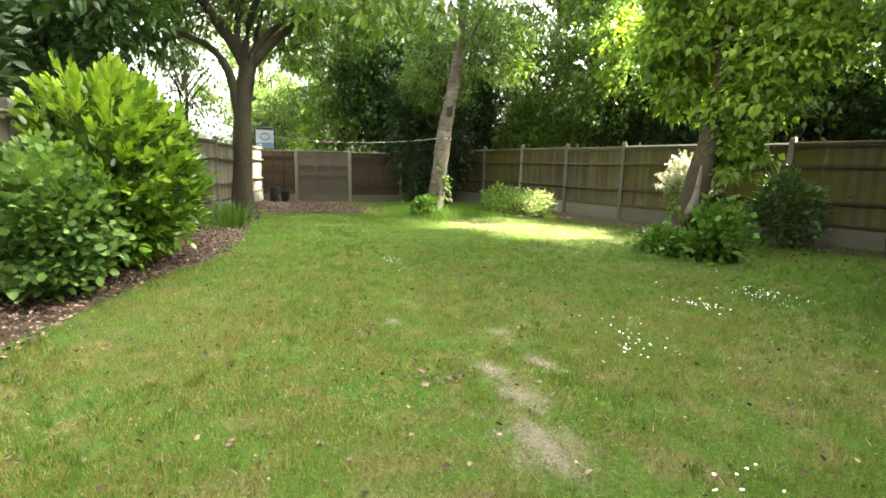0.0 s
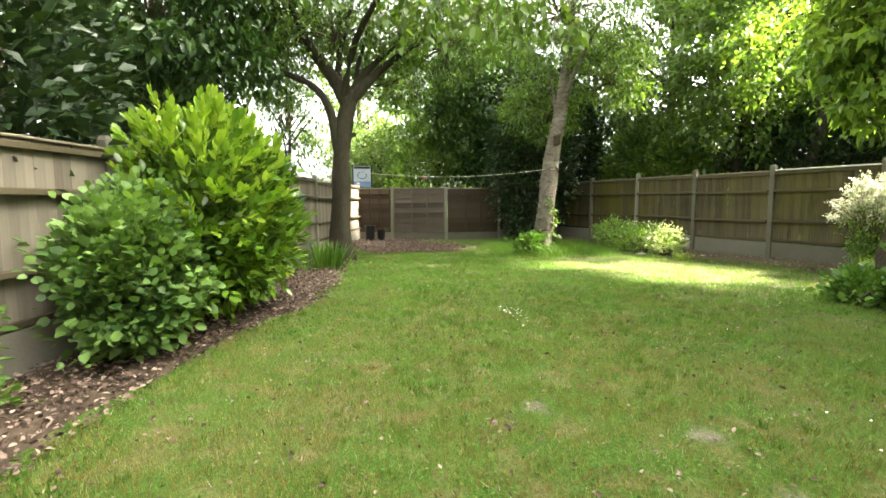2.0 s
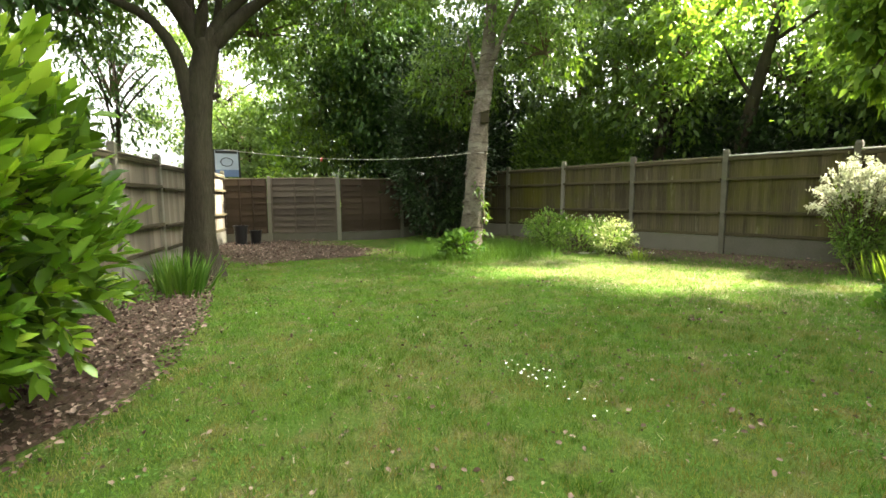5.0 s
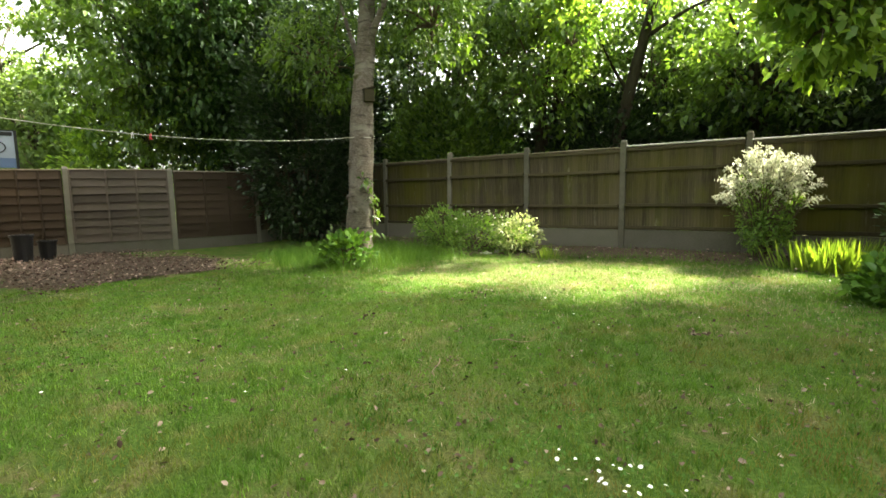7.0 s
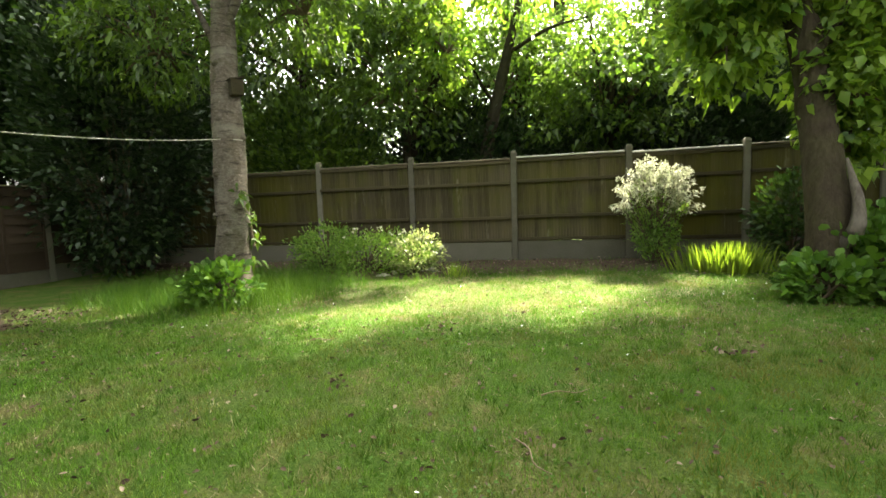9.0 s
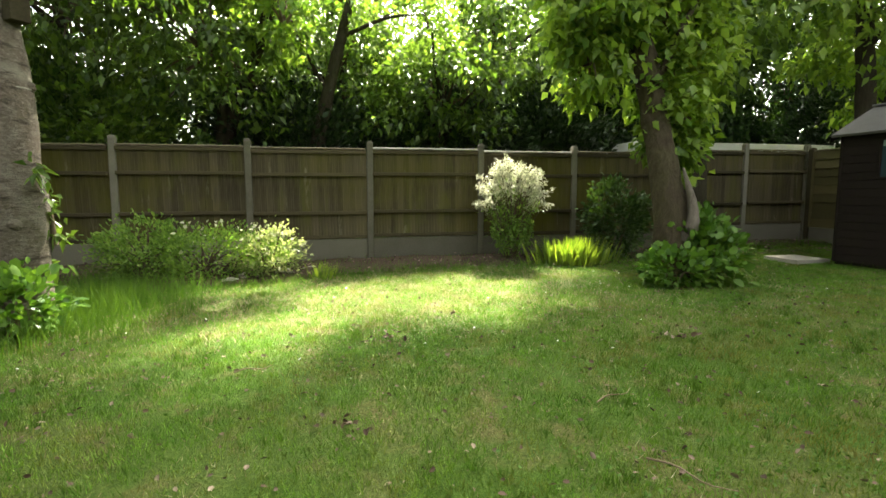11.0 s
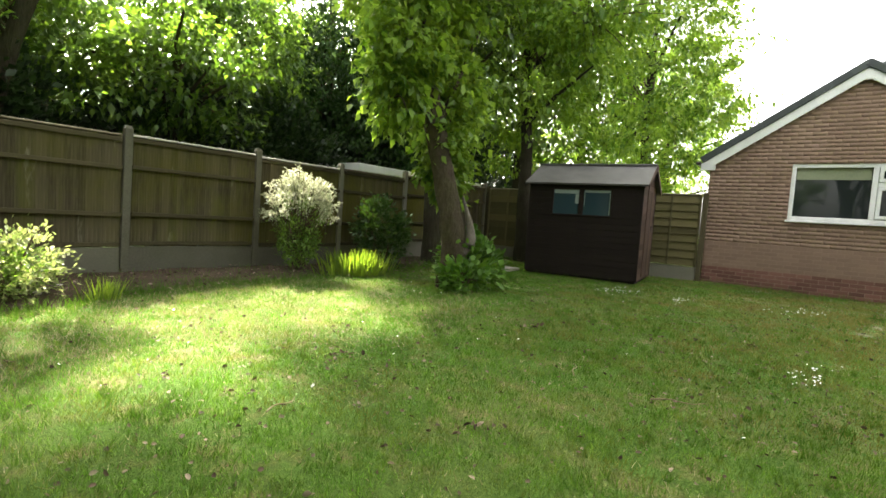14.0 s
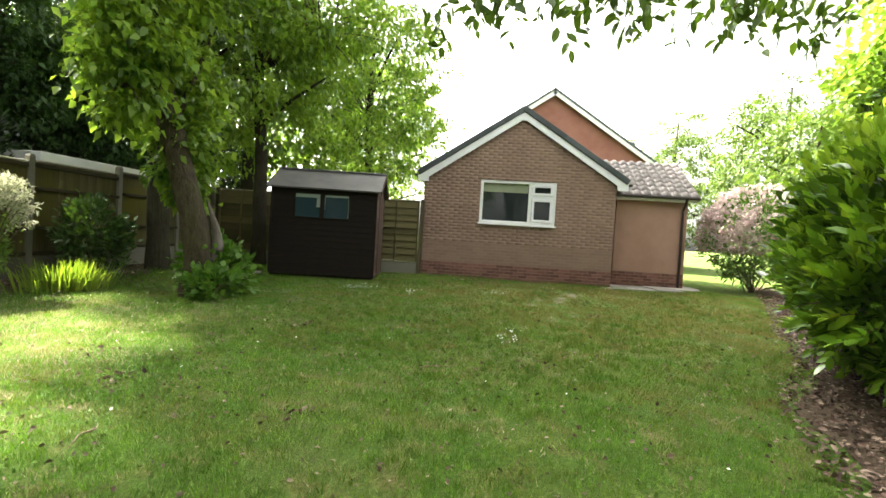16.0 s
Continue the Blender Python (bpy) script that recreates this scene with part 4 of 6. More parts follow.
def tree(name, trunk, radii, limbs, crowns, leaf, material, bark, label, seed=2, simple=True, seg=14, ivy=None, droop=0.3):
    """A tree: trunk through places, limbs as lists of places with two radii, crowns as (centre, radii, clumps, leaves each, spread)."""
    root = thing(name, trunk[0], label, "tree")
    p0 = Vector(trunk[0])
    n = 22
    pts = smooth_path([Vector(p) - p0 for p in trunk], n)
    rr = np.interp(np.linspace(0, 1, n), np.linspace(0, 1, len(radii)), radii)
    rr[0] *= 1.22
    rr[1] *= 1.12
    v, f = tube(pts, rr, seg, 0.22, 0.04)
    me = mesh_np("trunk", v, [f])
    me.shade_smooth()
    link("trunk", me, bark, root)
    for pl, r0, r1 in limbs:
        v, f = tube(smooth_path([Vector(p) - p0 for p in pl], 12), np.linspace(r0, r1, 12), 9, 0.2)
        me = mesh_np("limb", v, [f])
        me.shade_smooth()
        link("limb", me, bark, root)
    random.seed(seed)
    allp, allw, twigs = [], [], []
    for c, rad, clumps, per, spread in crowns:
        c = np.array(c) - np.array(p0)
        places, cs = clumped(c, rad, clumps, per, spread, 0.35, 0.6)
        allp.append(places)
        allw.append(RNG.normal(size=places.shape) * 0.8 + np.array([0, 0, -0.3]) + (places - c) / np.array(rad) * 0.5)
        for i in range(min(26, clumps // 6)):
            t = cs[random.randrange(len(cs))]
            a = c + (t - c) * 0.05 + np.array((0, 0, -0.25 * rad[2]))
            twigs.append(([Vector(a), Vector(a * 0.5 + t * 0.5) + Vector((0, 0, 0.1)), Vector(t)], 0.03, 0.006, 6))
    if twigs:
        stems("twig", twigs, TWIG, root, 5)["kind"] = "stuff"
    foliage("crown", np.concatenate(allp), np.concatenate(allw), leaf[0], leaf[1], material, root, simple=simple, droop=droop)
    return root


# cherry laurel, overhanging the bed
# the inner leaves are coloured darker, as shade in the gaps
bush("laurel_bush", 0.55, -10.55, (1.35, 0.82), 2.1, (0.14, 0.055), SHADED_LAUREL_LEAF, "glossy bright green laurel bush spilling over the bed", 360, 22, 0.20, 22, 3, lift=0.55, shell=0.7)
bush("currant_bush", 2.05, -11.1, (0.78, 0.42), 1.42, (0.075, 0.065), ROUND_LEAF, "dull green round-leaved bush against the fence", 260, 30, 0.16, 16, 4, lift=0.5, shell=0.7)
bush("rhododendron", 10.3, -14.1, (1.5, 1.25), 2.7, (0.12, 0.05), HOSTA, "tall rhododendron covered in faded pink blossom", 240, 22, 0.22, 14, 6, lift=0.55)
bush("variegated_bush", 2.22, -0.78, (0.36, 0.32), 1.25, (0.055, 0.018), POT_LEAF, "cream variegated privet bush with arching sprays", 70, 24, 0.12, 22, 7, lift=0.62, shell=0.3)
bush("camellia_bush", 4.08, -0.8, (0.5, 0.42), 1.3, (0.085, 0.045), HOLLY_LEAF, "small dark glossy evergreen bush by the fence", 120, 24, 0.13, 12, 8)
bush("cinquefoil_bush", -2.3, -1.3, (1.15, 0.45), 0.66, (0.05, 0.022), POT_LEAF, "low spreading cinquefoil bush with small cream flowers", 300, 26, 0.13, 26, 9, lift=0.45, shell=0.6)
bush("cinquefoil_bush", -1.42, -1.42, (0.42, 0.36), 0.72, (0.055, 0.024), CREAM_MIX, "pale variegated end of the low border bushes", 60, 22, 0.10, 10, 18, lift=0.5, shell=0.5)
bush("cinquefoil_bush", -2.9, -1.5, (0.62, 0.42), 0.82, (0.055, 0.026), POT_LEAF, "low spreading cinquefoil bush with leafy upright tips", 100, 24, 0.12, 14, 19, lift=0.5, shell=0.55)
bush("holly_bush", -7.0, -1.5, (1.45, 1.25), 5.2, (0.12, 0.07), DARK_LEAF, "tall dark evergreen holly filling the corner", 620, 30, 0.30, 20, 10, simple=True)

# trees inside the garden
tree("apple_tree", [(-3.95, -8.22, -0.05), (-3.97, -8.22, 0.9), (-3.95, -8.18, 2.0), (-3.95, -8.12, 2.8), (-3.95, -8.0, 3.4), (-3.95, -8.0, 3.68)], [0.26, 0.205, 0.195, 0.185, 0.165, 0.16],
     [([(-3.95, -8.2, 2.2), (-3.95, -8.29, 2.7), (-3.95, -8.36, 3.15), (-3.95, -8.6, 3.58), (-3.98, -8.95, 3.82), (-4.0, -9.7, 4.05), (-4.1, -10.7, 4.6)], 0.125, 0.03),
      ([(-3.95, -8.02, 3.4), (-3.95, -8.25, 3.82), (-3.95, -8.55, 4.22), (-3.95, -8.83, 4.6), (-3.9, -9.2, 5.5), (-3.9, -9.4, 6.5)], 0.17, 0.04),
      ([(-3.95, -7.98, 3.45), (-3.95, -7.72, 3.68), (-3.95, -7.31, 4.12), (-3.93, -6.68, 4.62), (-3.9, -5.9, 5.15)], 0.14, 0.04),
      ([(-3.95, -7.95, 3.55), (-4.0, -7.66, 4.0), (-4.05, -7.3, 4.38), (-4.0, -6.8, 4.9), (-3.9, -6.3, 5.9)], 0.10, 0.03),
      ([(-3.95, -8.2, 3.9), (-4.1, -8.1, 4.6), (-4.2, -7.8, 5.6), (-4.1, -7.6, 6.6)], 0.08, 0.02),
      ([(-3.97, -8.06, 2.6), (-4.0, -7.95, 3.1), (-4.08, -7.82, 3.6), (-4.2, -7.7, 4.3), (-4.2, -7.4, 5.2)], 0.11, 0.03),
      ([(-4.0, -8.9, 4.6), (-4.2, -9.6, 5.0), (-4.1, -10.4, 5.5)], 0.05, 0.015), ([(-3.95, -6.9, 4.45), (-3.9, -6.4, 4.9), (-3.9, -6.0, 5.7)], 0.06, 0.015),
      ([(-3.95, -8.0, 2.68), (-3.95, -7.86, 2.76)], 0.06, 0.045),
      ([(-3.9, -8.1, 3.5), (-3.2, -8.0, 4.4), (-1.8, -7.8, 4.9), (0.2, -7.7, 4.6), (1.5, -7.8, 4.1)], 0.09, 0.015)],
     [((-4.0, -7.8, 6.2), (3.0, 3.0, 1.6), 420, 34, 0.30), ((-5.1, -8.0, 5.0), (1.3, 2.3, 0.7), 190, 28, 0.26), ((-3.6, -8.3, 4.75), (0.9, 1.8, 0.5), 70, 18, 0.22), ((-5.0, -9.6, 4.1), (1.3, 1.2, 0.7), 90, 28, 0.24), ((-5.3, -6.8, 4.3), (1.2, 1.1, 0.6), 90, 28, 0.24), ((-4.3, -10.3, 5.1), (1.5, 1.4, 0.9), 110, 30, 0.28), ((-3.8, -5.7, 5.0), (1.7, 1.5, 0.9), 140, 30, 0.28)],
     (0.095, 0.05), SYCAMORE, BARK_DARK, "old dark-barked tree forking low over the bed", 11)
tree("cherry_tree", [(-3.25, -3.45, -0.05), (-3.22, -3.42, 0.6), (-3.27, -3.32, 1.4), (-3.45, -3.05, 2.4), (-3.75, -2.6, 3.6), (-3.9, -2.3, 5.2), (-4.0, -2.1, 7.0)], [0.235, 0.205, 0.195, 0.19, 0.16, 0.12, 0.06],
     [([(-3.6, -2.8, 3.1), (-4.1, -2.6, 3.9), (-4.6, -2.4, 4.8)], 0.06, 0.02), ([(-3.75, -2.6, 3.6), (-3.2, -2.5, 4.6), (-2.6, -2.3, 5.5)], 0.07, 0.02)],
     [((-3.9, -2.6, 6.4), (2.3, 2.2, 1.8), 300, 30, 0.30), ((-5.2, -2.2, 3.9), (1.3, 1.2, 1.0), 130, 28, 0.28), ((-3.0, -1.6, 4.4), (1.1, 0.8, 1.0), 90, 28, 0.26), ((-3.08, -3.5, 1.3), (0.1, 0.1, 0.06), 4, 6, 0.06), ((-3.02, -3.3, 0.75), (0.08, 0.1, 0.45), 12, 7, 0.06)],
     (0.11, 0.055), SYCAMORE, BARK, "tall grey-barked tree with a washing line tied round", 12)
tree("lime_tree", [(3.58, -2.9, -0.05), (3.56, -2.88, 0.5), (3.58, -2.72, 1.2), (3.6, -2.45, 2.0), (3.55, -2.25, 2.8), (3.42, -2.08, 3.7), (3.3, -2.0, 5.2), (3.2, -2.0, 7.0)], [0.235, 0.2, 0.185, 0.18, 0.165, 0.15, 0.11, 0.05],
     [([(3.58, -2.35, 2.4), (4.0, -2.4, 3.3), (4.6, -2.4, 4.4)], 0.06, 0.02), ([(3.5, -2.2, 3.1), (2.9, -2.5, 4.0), (2.3, -2.7, 4.8)], 0.05, 0.02)],
     [((4.0, -2.25, 2.25), (0.45, 0.42, 0.8), 85, 30, 0.17), ((3.92, -2.45, 1.55), (0.26, 0.25, 0.42), 26, 24, 0.12), ((2.8, -2.3, 3.7), (0.75, 0.65, 0.8), 100, 32, 0.2), ((4.25, -2.0, 3.3), (0.75, 0.7, 0.95), 110, 32, 0.2), ((3.6, -1.8, 4.6), (1.35, 1.1, 0.7), 120, 32, 0.22), ((3.3, -2.9, 6.2), (2.1, 1.8, 1.5), 260, 30, 0.32), ((2.75, -2.2, 3.0), (0.55, 0.5, 0.75), 60, 26, 0.18)],
     (0.12, 0.09), LIME_LEAF, BARK_BROWN, "leaning lime tree clothed in bright green shoots and ivy", 13)
# old branch scars and stubs up the grey trunk
for ob in [o for o in scene.objects if o.name == "cherry_tree"]:
    for z, a, r in ((0.85, -70, 0.05), (1.28, -20, 0.04), (1.6, -110, 0.05), (2.05, 10, 0.045), (2.3, -80, 0.05), (2.75, -30, 0.05), (1.05, -140, 0.045), (3.1, -95, 0.045)):
        w = Vector((math.cos(radians(a)), math.sin(radians(a)), 0.25)).normalized()
        c = Vector((np.interp(z, [0.6, 1.4, 2.4, 3.6], [0.03, -0.02, -0.2, -0.5]), np.interp(z, [0.6, 1.4, 2.4, 3.6], [0.03, 0.13, 0.4, 0.85]), z))
        v, f = tube([c + w * q for q in (0.10, 0.18, 0.215, 0.235, 0.24)], [r * 1.7, r * 1.35, r, r * 0.75, 0.004], 9, 0.25)
        me = mesh_np("stub", v, [f])
        me.shade_smooth()
        link("stub", me, BARK, ob)
# a broken pale stub on the leaning tree
v, f = tube(smooth_path([(0.02, -0.14, 0.55), (0.14, -0.16, 0.72), (0.17, -0.12, 1.0), (0.12, 0.02, 1.45)], 8), np.array([0.03, 0.08, 0.09, 0.08, 0.06, 0.05, 0.035, 0.015]), 9, 0.3)
for ob in [o for o in scene.objects if o.name == "lime_tree"]:
    me = mesh_np("broken_limb", v, [f])
    me.shade_smooth()
    link("broken_limb", me, varied("bare_grey_wood", (0.08, 0.066, 0.052), (0.20, 0.175, 0.145), 4, 40, 0.9, 0.2, (1, 1, 0.3), 0.8, 0.02, per="none"), ob, "pale bare broken limb")
bush("base_shoots", 3.9, -3.02, (0.38, 0.36), 0.72, (0.11, 0.075), HOSTA, "leafy shoots crowding the foot of the tree", 40, 18, 0.16, 14, 14)
bush("base_shoots", 3.42, -3.18, (0.34, 0.3), 0.42, (0.10, 0.07), HOSTA, "leafy shoots crowding the foot of the tree", 40, 20, 0.12, 10, 16)
bush("base_shoots", 4.05, -2.75, (0.32, 0.3), 0.85, (0.10, 0.07), HOSTA, "leafy shoots crowding the foot of the tree", 60, 22, 0.15, 12, 17)
bush("base_shoots", -3.2, -3.75, (0.38, 0.36), 0.5, (0.10, 0.06), HOSTA, "leafy shoots crowding the foot of the tree", 46, 20, 0.13, 10, 15)

# trees beyond the fences
def wood_tree(x, y, h, r, spread, material, seed, label, leaf=(0.145, 0.09), low=2.4, dense=1.0, bark=BARK_DARK, extra=(), fill=54):
    rnd = random.Random(seed)
    lean = rnd.uniform(-0.5, 0.5)
    limbs = []
    for i in range(5):
        a, z = rnd.uniform(0, 6.28), low + (h - low) * rnd.uniform(0.05, 0.6)
        c0 = (x + lean * z / h, y, z)
        limbs.append(([c0, (x + math.cos(a) * spread * 0.4, y + math.sin(a) * spread * 0.4, z + 0.6), (x + math.cos(a) * spread * 0.85, y + math.sin(a) * spread * 0.85, z + 1.1)], r * 0.4, 0.02))
    zc = (low + h) / 2
    return tree("tree", [(x, y, gz(x, y) - 0.1), (x + lean * 0.3, y, h * 0.3), (x + lean * 0.7, y + 0.1, h * 0.6), (x + lean, y, h * 0.95)], [r, r * 0.85, r * 0.55, r * 0.15], limbs,
                [((x, y, zc), (spread, spread, (h - low) / 2), int(185 * dense), fill, 0.38)] + list(extra), leaf, material, bark, label, seed)


NEAR_WOODS = [(-8.8, 2.2, 8.5, 0.16, 2.2, DARK_GREEN, 1.3, 1.6), (-5.6, 3.2, 9, 0.17, 2.3, SYCAMORE, 1.2, 2.2), (-2.9, 2.5, 7.5, 0.13, 1.9, WOOD_LEAF, 1.0, 1.8), (-0.6, 4.6, 6.0, 0.2, 2.0, WOOD_LEAF, 0.7, 2.6), (1.8, 3.0, 4.6, 0.15, 1.7, WOOD_LEAF, 0.6, 2.0), (4.0, 5.2, 7.0, 0.2, 2.0, WOOD_LEAF, 1.2, 2.4), (6.8, 7.8, 9, 0.2, 2.4, WOOD_LEAF, 1.1, 2.2), (-4.2, 7.0, 11, 0.22, 2.8, WOOD_LEAF, 1.1, 3.2)]
SIDE_WOODS = [(1.0, 8.5, 9.5, 0.22, 3.0, WOOD_LEAF, 1.4, 3.0), (-10.2, -0.6, 8, 0.16, 2.3, DARK_GREEN, 1.7, 1.5), (-10.9, -3.2, 7.5, 0.15, 2.0, SYCAMORE, 1.5, 1.7), (5.7, -0.75, 8.5, 0.2, 1.5, SYCAMORE, 0.8, 2.6), (8.45, -1.45, 9, 0.17, 1.9, LIME_LEAF, 1.0, 2.9), (11.5, 0.5, 10, 0.2, 2.3, LIME_LEAF, 1.0, 2.4), (14.5, -2.6, 10, 0.2, 2.8, LIME_LEAF, 1.7, 2.2), (19, 1.5, 12, 0.22, 3.2, LIME_LEAF, 1.1, 2.4)]
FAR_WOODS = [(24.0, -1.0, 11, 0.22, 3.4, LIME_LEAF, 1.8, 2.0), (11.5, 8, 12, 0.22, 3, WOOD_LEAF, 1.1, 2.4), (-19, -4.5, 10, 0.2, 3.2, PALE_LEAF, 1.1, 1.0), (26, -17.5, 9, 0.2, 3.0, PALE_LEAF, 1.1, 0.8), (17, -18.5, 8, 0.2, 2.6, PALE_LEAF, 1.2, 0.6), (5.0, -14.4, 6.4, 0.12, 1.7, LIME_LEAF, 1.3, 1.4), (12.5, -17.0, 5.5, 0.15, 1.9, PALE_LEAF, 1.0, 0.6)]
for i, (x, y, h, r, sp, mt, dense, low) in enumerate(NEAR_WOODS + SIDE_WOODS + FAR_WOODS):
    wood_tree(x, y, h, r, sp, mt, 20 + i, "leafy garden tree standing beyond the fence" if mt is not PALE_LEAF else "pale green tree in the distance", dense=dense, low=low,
              extra=[((8.8, -2.6, 6.4), (2.0, 1.7, 1.8), 170, 30, 0.34)] if x == 8.45 else ())
# Added trees, crowns above the view, set to shade all but the sun patch.
SHADE_TREES = [(-6.2, 5.6, 14, 2.2, 6.8, 1.1), (-3.0, 6.2, 15, 2.2, 7.2, 1.1), (0.7, 7.0, 26, 2.4, 14.4, 2.4), (3.5, 7.2, 26, 2.4, 14.0, 2.4), (6.4, 7.0, 26, 2.4, 14.0, 2.6), (9.4, 7.4, 27, 2.3, 9.4, 3.2), (12.0, 7.2, 27, 2.5, 9.0, 3.4), (15.1, 6.8, 27, 2.5, 9.5, 3.2), (18.2, 6.2, 27, 2.6, 10.0, 3.2), (21.6, 5.2, 24, 2.6, 9.0, 2.6)]
for i, (x, y, h, sp, low, dense) in enumerate(SHADE_TREES):
    wood_tree(x, y, h, 0.15, sp, WOOD_LEAF, 50 + i, "tall tree added behind the fence, its unseen crown shading the lawn", (0.34, 0.22), dense=dense, low=low, fill=22)
wood_tree(-3.5, -11.6, 8.0, 0.16, 2.45, DARK_GREEN, 71, "dark feathery tree leaning over the fence", dense=2.1, low=2.6)
wood_tree(-9.7, -1.7, 8.5, 0.16, 2.1, DARK_GREEN, 75, "dark leafy tree crowding the back fence", dense=1.9, low=1.9)
wood_tree(-8.2, -8.95, 5.6, 0.07, 0.95, DARK_GREEN, 76, "slender dark tree with bare twigs beyond the fence", (0.10, 0.05), dense=0.45, low=1.9, fill=30)
for x, y in ((8.3, 6.3), (11.0, 6.1), (13.8, 5.2)):
    wood_tree(x, y, 8.0, 0.16, 1.9, DARK_GREEN, int(80 + x), "dark green tree beyond the neighbouring garage", dense=1.6, low=1.6)
# The bright lime leaf colour stands in for sun on this hedge.
bush("leafy_hedge", -11.2, -3.0, (1.1, 1.9), 4.2, (0.13, 0.075), LIME_LEAF, "leafy hedge behind the back fence, leaves coloured as sunlit", 300, 28, 0.3, 10, 78, simple=True, shell=0.5, category="hedge")
tree("tree", [(-1.4, 2.7, -0.1), (-0.93, 2.7, 2.0), (-0.6, 2.65, 3.4), (-0.28, 2.6, 4.6), (0.1, 2.6, 6.0)], [0.19, 0.16, 0.13, 0.11, 0.05],
     [([(-0.65, 2.65, 3.3), (-1.0, 2.6, 3.9), (-1.4, 2.6, 4.8)], 0.05, 0.015), ([(-0.3, 2.6, 4.4), (0.6, 2.5, 4.8), (1.4, 2.4, 4.9)], 0.05, 0.015)],
     [((-0.3, 2.7, 5.3), (0.7, 0.6, 0.6), 26, 14, 0.2), ((1.5, 2.5, 4.8), (0.5, 0.4, 0.4), 16, 14, 0.18)],
     (0.13, 0.08), WOOD_LEAF, BARK_DARK, "leaning dark trunk with spreading boughs behind the fence", 79)
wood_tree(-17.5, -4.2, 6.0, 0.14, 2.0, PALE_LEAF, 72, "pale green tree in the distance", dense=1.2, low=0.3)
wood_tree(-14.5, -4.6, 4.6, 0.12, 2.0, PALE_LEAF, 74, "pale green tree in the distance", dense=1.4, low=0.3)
bush("leafy_shrub", 11.2, -2.6, (1.5, 1.5), 4.4, (0.14, 0.09), LIME_LEAF, "tall bright green shrub beyond the shed", 170, 28, 0.32, 10, 73, simple=True, shell=0.5)
tree("tree", [(-3.2, 2.6, -0.1), (-2.65, 2.6, 2.3), (-2.2, 2.5, 3.5), (-1.8, 2.4, 4.4), (-1.3, 2.2, 6.0)], [0.17, 0.14, 0.11, 0.09, 0.04],
     [([(-2.0, 2.4, 4.0), (-1.7, 1.7, 4.7), (-1.45, 1.1, 4.8), (-1.4, 0.6, 4.2)], 0.045, 0.012), ([(-1.6, 2.3, 5.0), (-0.5, 1.7, 5.4), (0.3, 1.2, 5.2)], 0.045, 0.012)],
     [((-1.35, 1.0, 4.3), (0.5, 0.45, 0.95), 52, 15, 0.16), ((-1.9, 1.6, 5.0), (0.9, 0.6, 0.7), 60, 15, 0.2), ((0.1, 1.4, 5.3), (0.9, 0.6, 0.6), 50, 15, 0.2)],
     (0.13, 0.09), LIME_LEAF, BARK_DARK, "slender tree with sunlit yellow-green hanging boughs", 77)
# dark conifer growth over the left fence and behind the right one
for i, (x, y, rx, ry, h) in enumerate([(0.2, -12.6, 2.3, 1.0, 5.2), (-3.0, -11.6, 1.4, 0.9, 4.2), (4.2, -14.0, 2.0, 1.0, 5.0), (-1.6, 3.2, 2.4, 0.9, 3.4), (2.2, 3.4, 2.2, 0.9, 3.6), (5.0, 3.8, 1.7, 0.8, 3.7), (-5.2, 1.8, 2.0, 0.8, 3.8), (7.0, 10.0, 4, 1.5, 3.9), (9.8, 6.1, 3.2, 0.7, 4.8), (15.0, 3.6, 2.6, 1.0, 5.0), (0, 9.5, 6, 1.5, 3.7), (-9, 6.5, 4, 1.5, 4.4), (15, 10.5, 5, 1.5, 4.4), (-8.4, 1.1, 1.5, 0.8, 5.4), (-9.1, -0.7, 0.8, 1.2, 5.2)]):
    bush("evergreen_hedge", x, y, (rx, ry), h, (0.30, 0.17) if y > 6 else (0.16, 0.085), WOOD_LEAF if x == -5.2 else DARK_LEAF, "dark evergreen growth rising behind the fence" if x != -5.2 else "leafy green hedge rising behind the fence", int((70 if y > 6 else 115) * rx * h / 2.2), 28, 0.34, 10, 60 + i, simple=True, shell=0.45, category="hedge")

# ---- grass and litter ----
def scatter(n, x0, x1, y0, y1, test=None):
    x, y = RNG.uniform(x0, x1, n), RNG.uniform(y0, y1, n)
    if test is not None:
        k = test(x, y)
        x, y = x[k], y[k]
    return np.stack([x, y, ground_z(x, y)], 1)


def blades(name, at, length, width, material, label, category, lean=0.6, jitter=0.4):
    n = len(at)
    a = RNG.uniform(0, 2 * math.pi, n)
    side = np.stack([np.cos(a), np.sin(a), 0 * a], 1)
    L = length * (1 + jitter * RNG.uniform(-1, 1, n))[:, None]
    b = RNG.uniform(0, 2 * math.pi, n)
    tilt = np.stack([np.cos(b), np.sin(b), 0 * b], 1) * RNG.uniform(0.1, lean, n)[:, None]
    tip = at + (tilt + np.array([0, 0, 1.0])) * L
    v = np.stack([at - side * width * 0.5 - [0, 0, 0.006], at + side * width * 0.5 - [0, 0, 0.006], tip], 1).reshape(-1, 3)
    me = mesh_np(name, v, [np.arange(3 * n).reshape(-1, 3)])
    return tagged(link(name, me, material), label, category, kind="stuff")


def worn(x, y):
    d = np.full_like(x, 9.0)
    for wx, wy, rx, ry in WORN:
        d = np.minimum(d, np.hypot((x - wx) / rx, (y - wy) / ry))
    return d + 0.3 * np.sin(x * 13 + 2 * np.sin(y * 7)) * np.sin(y * 15 + 2 * np.sin(x * 9))


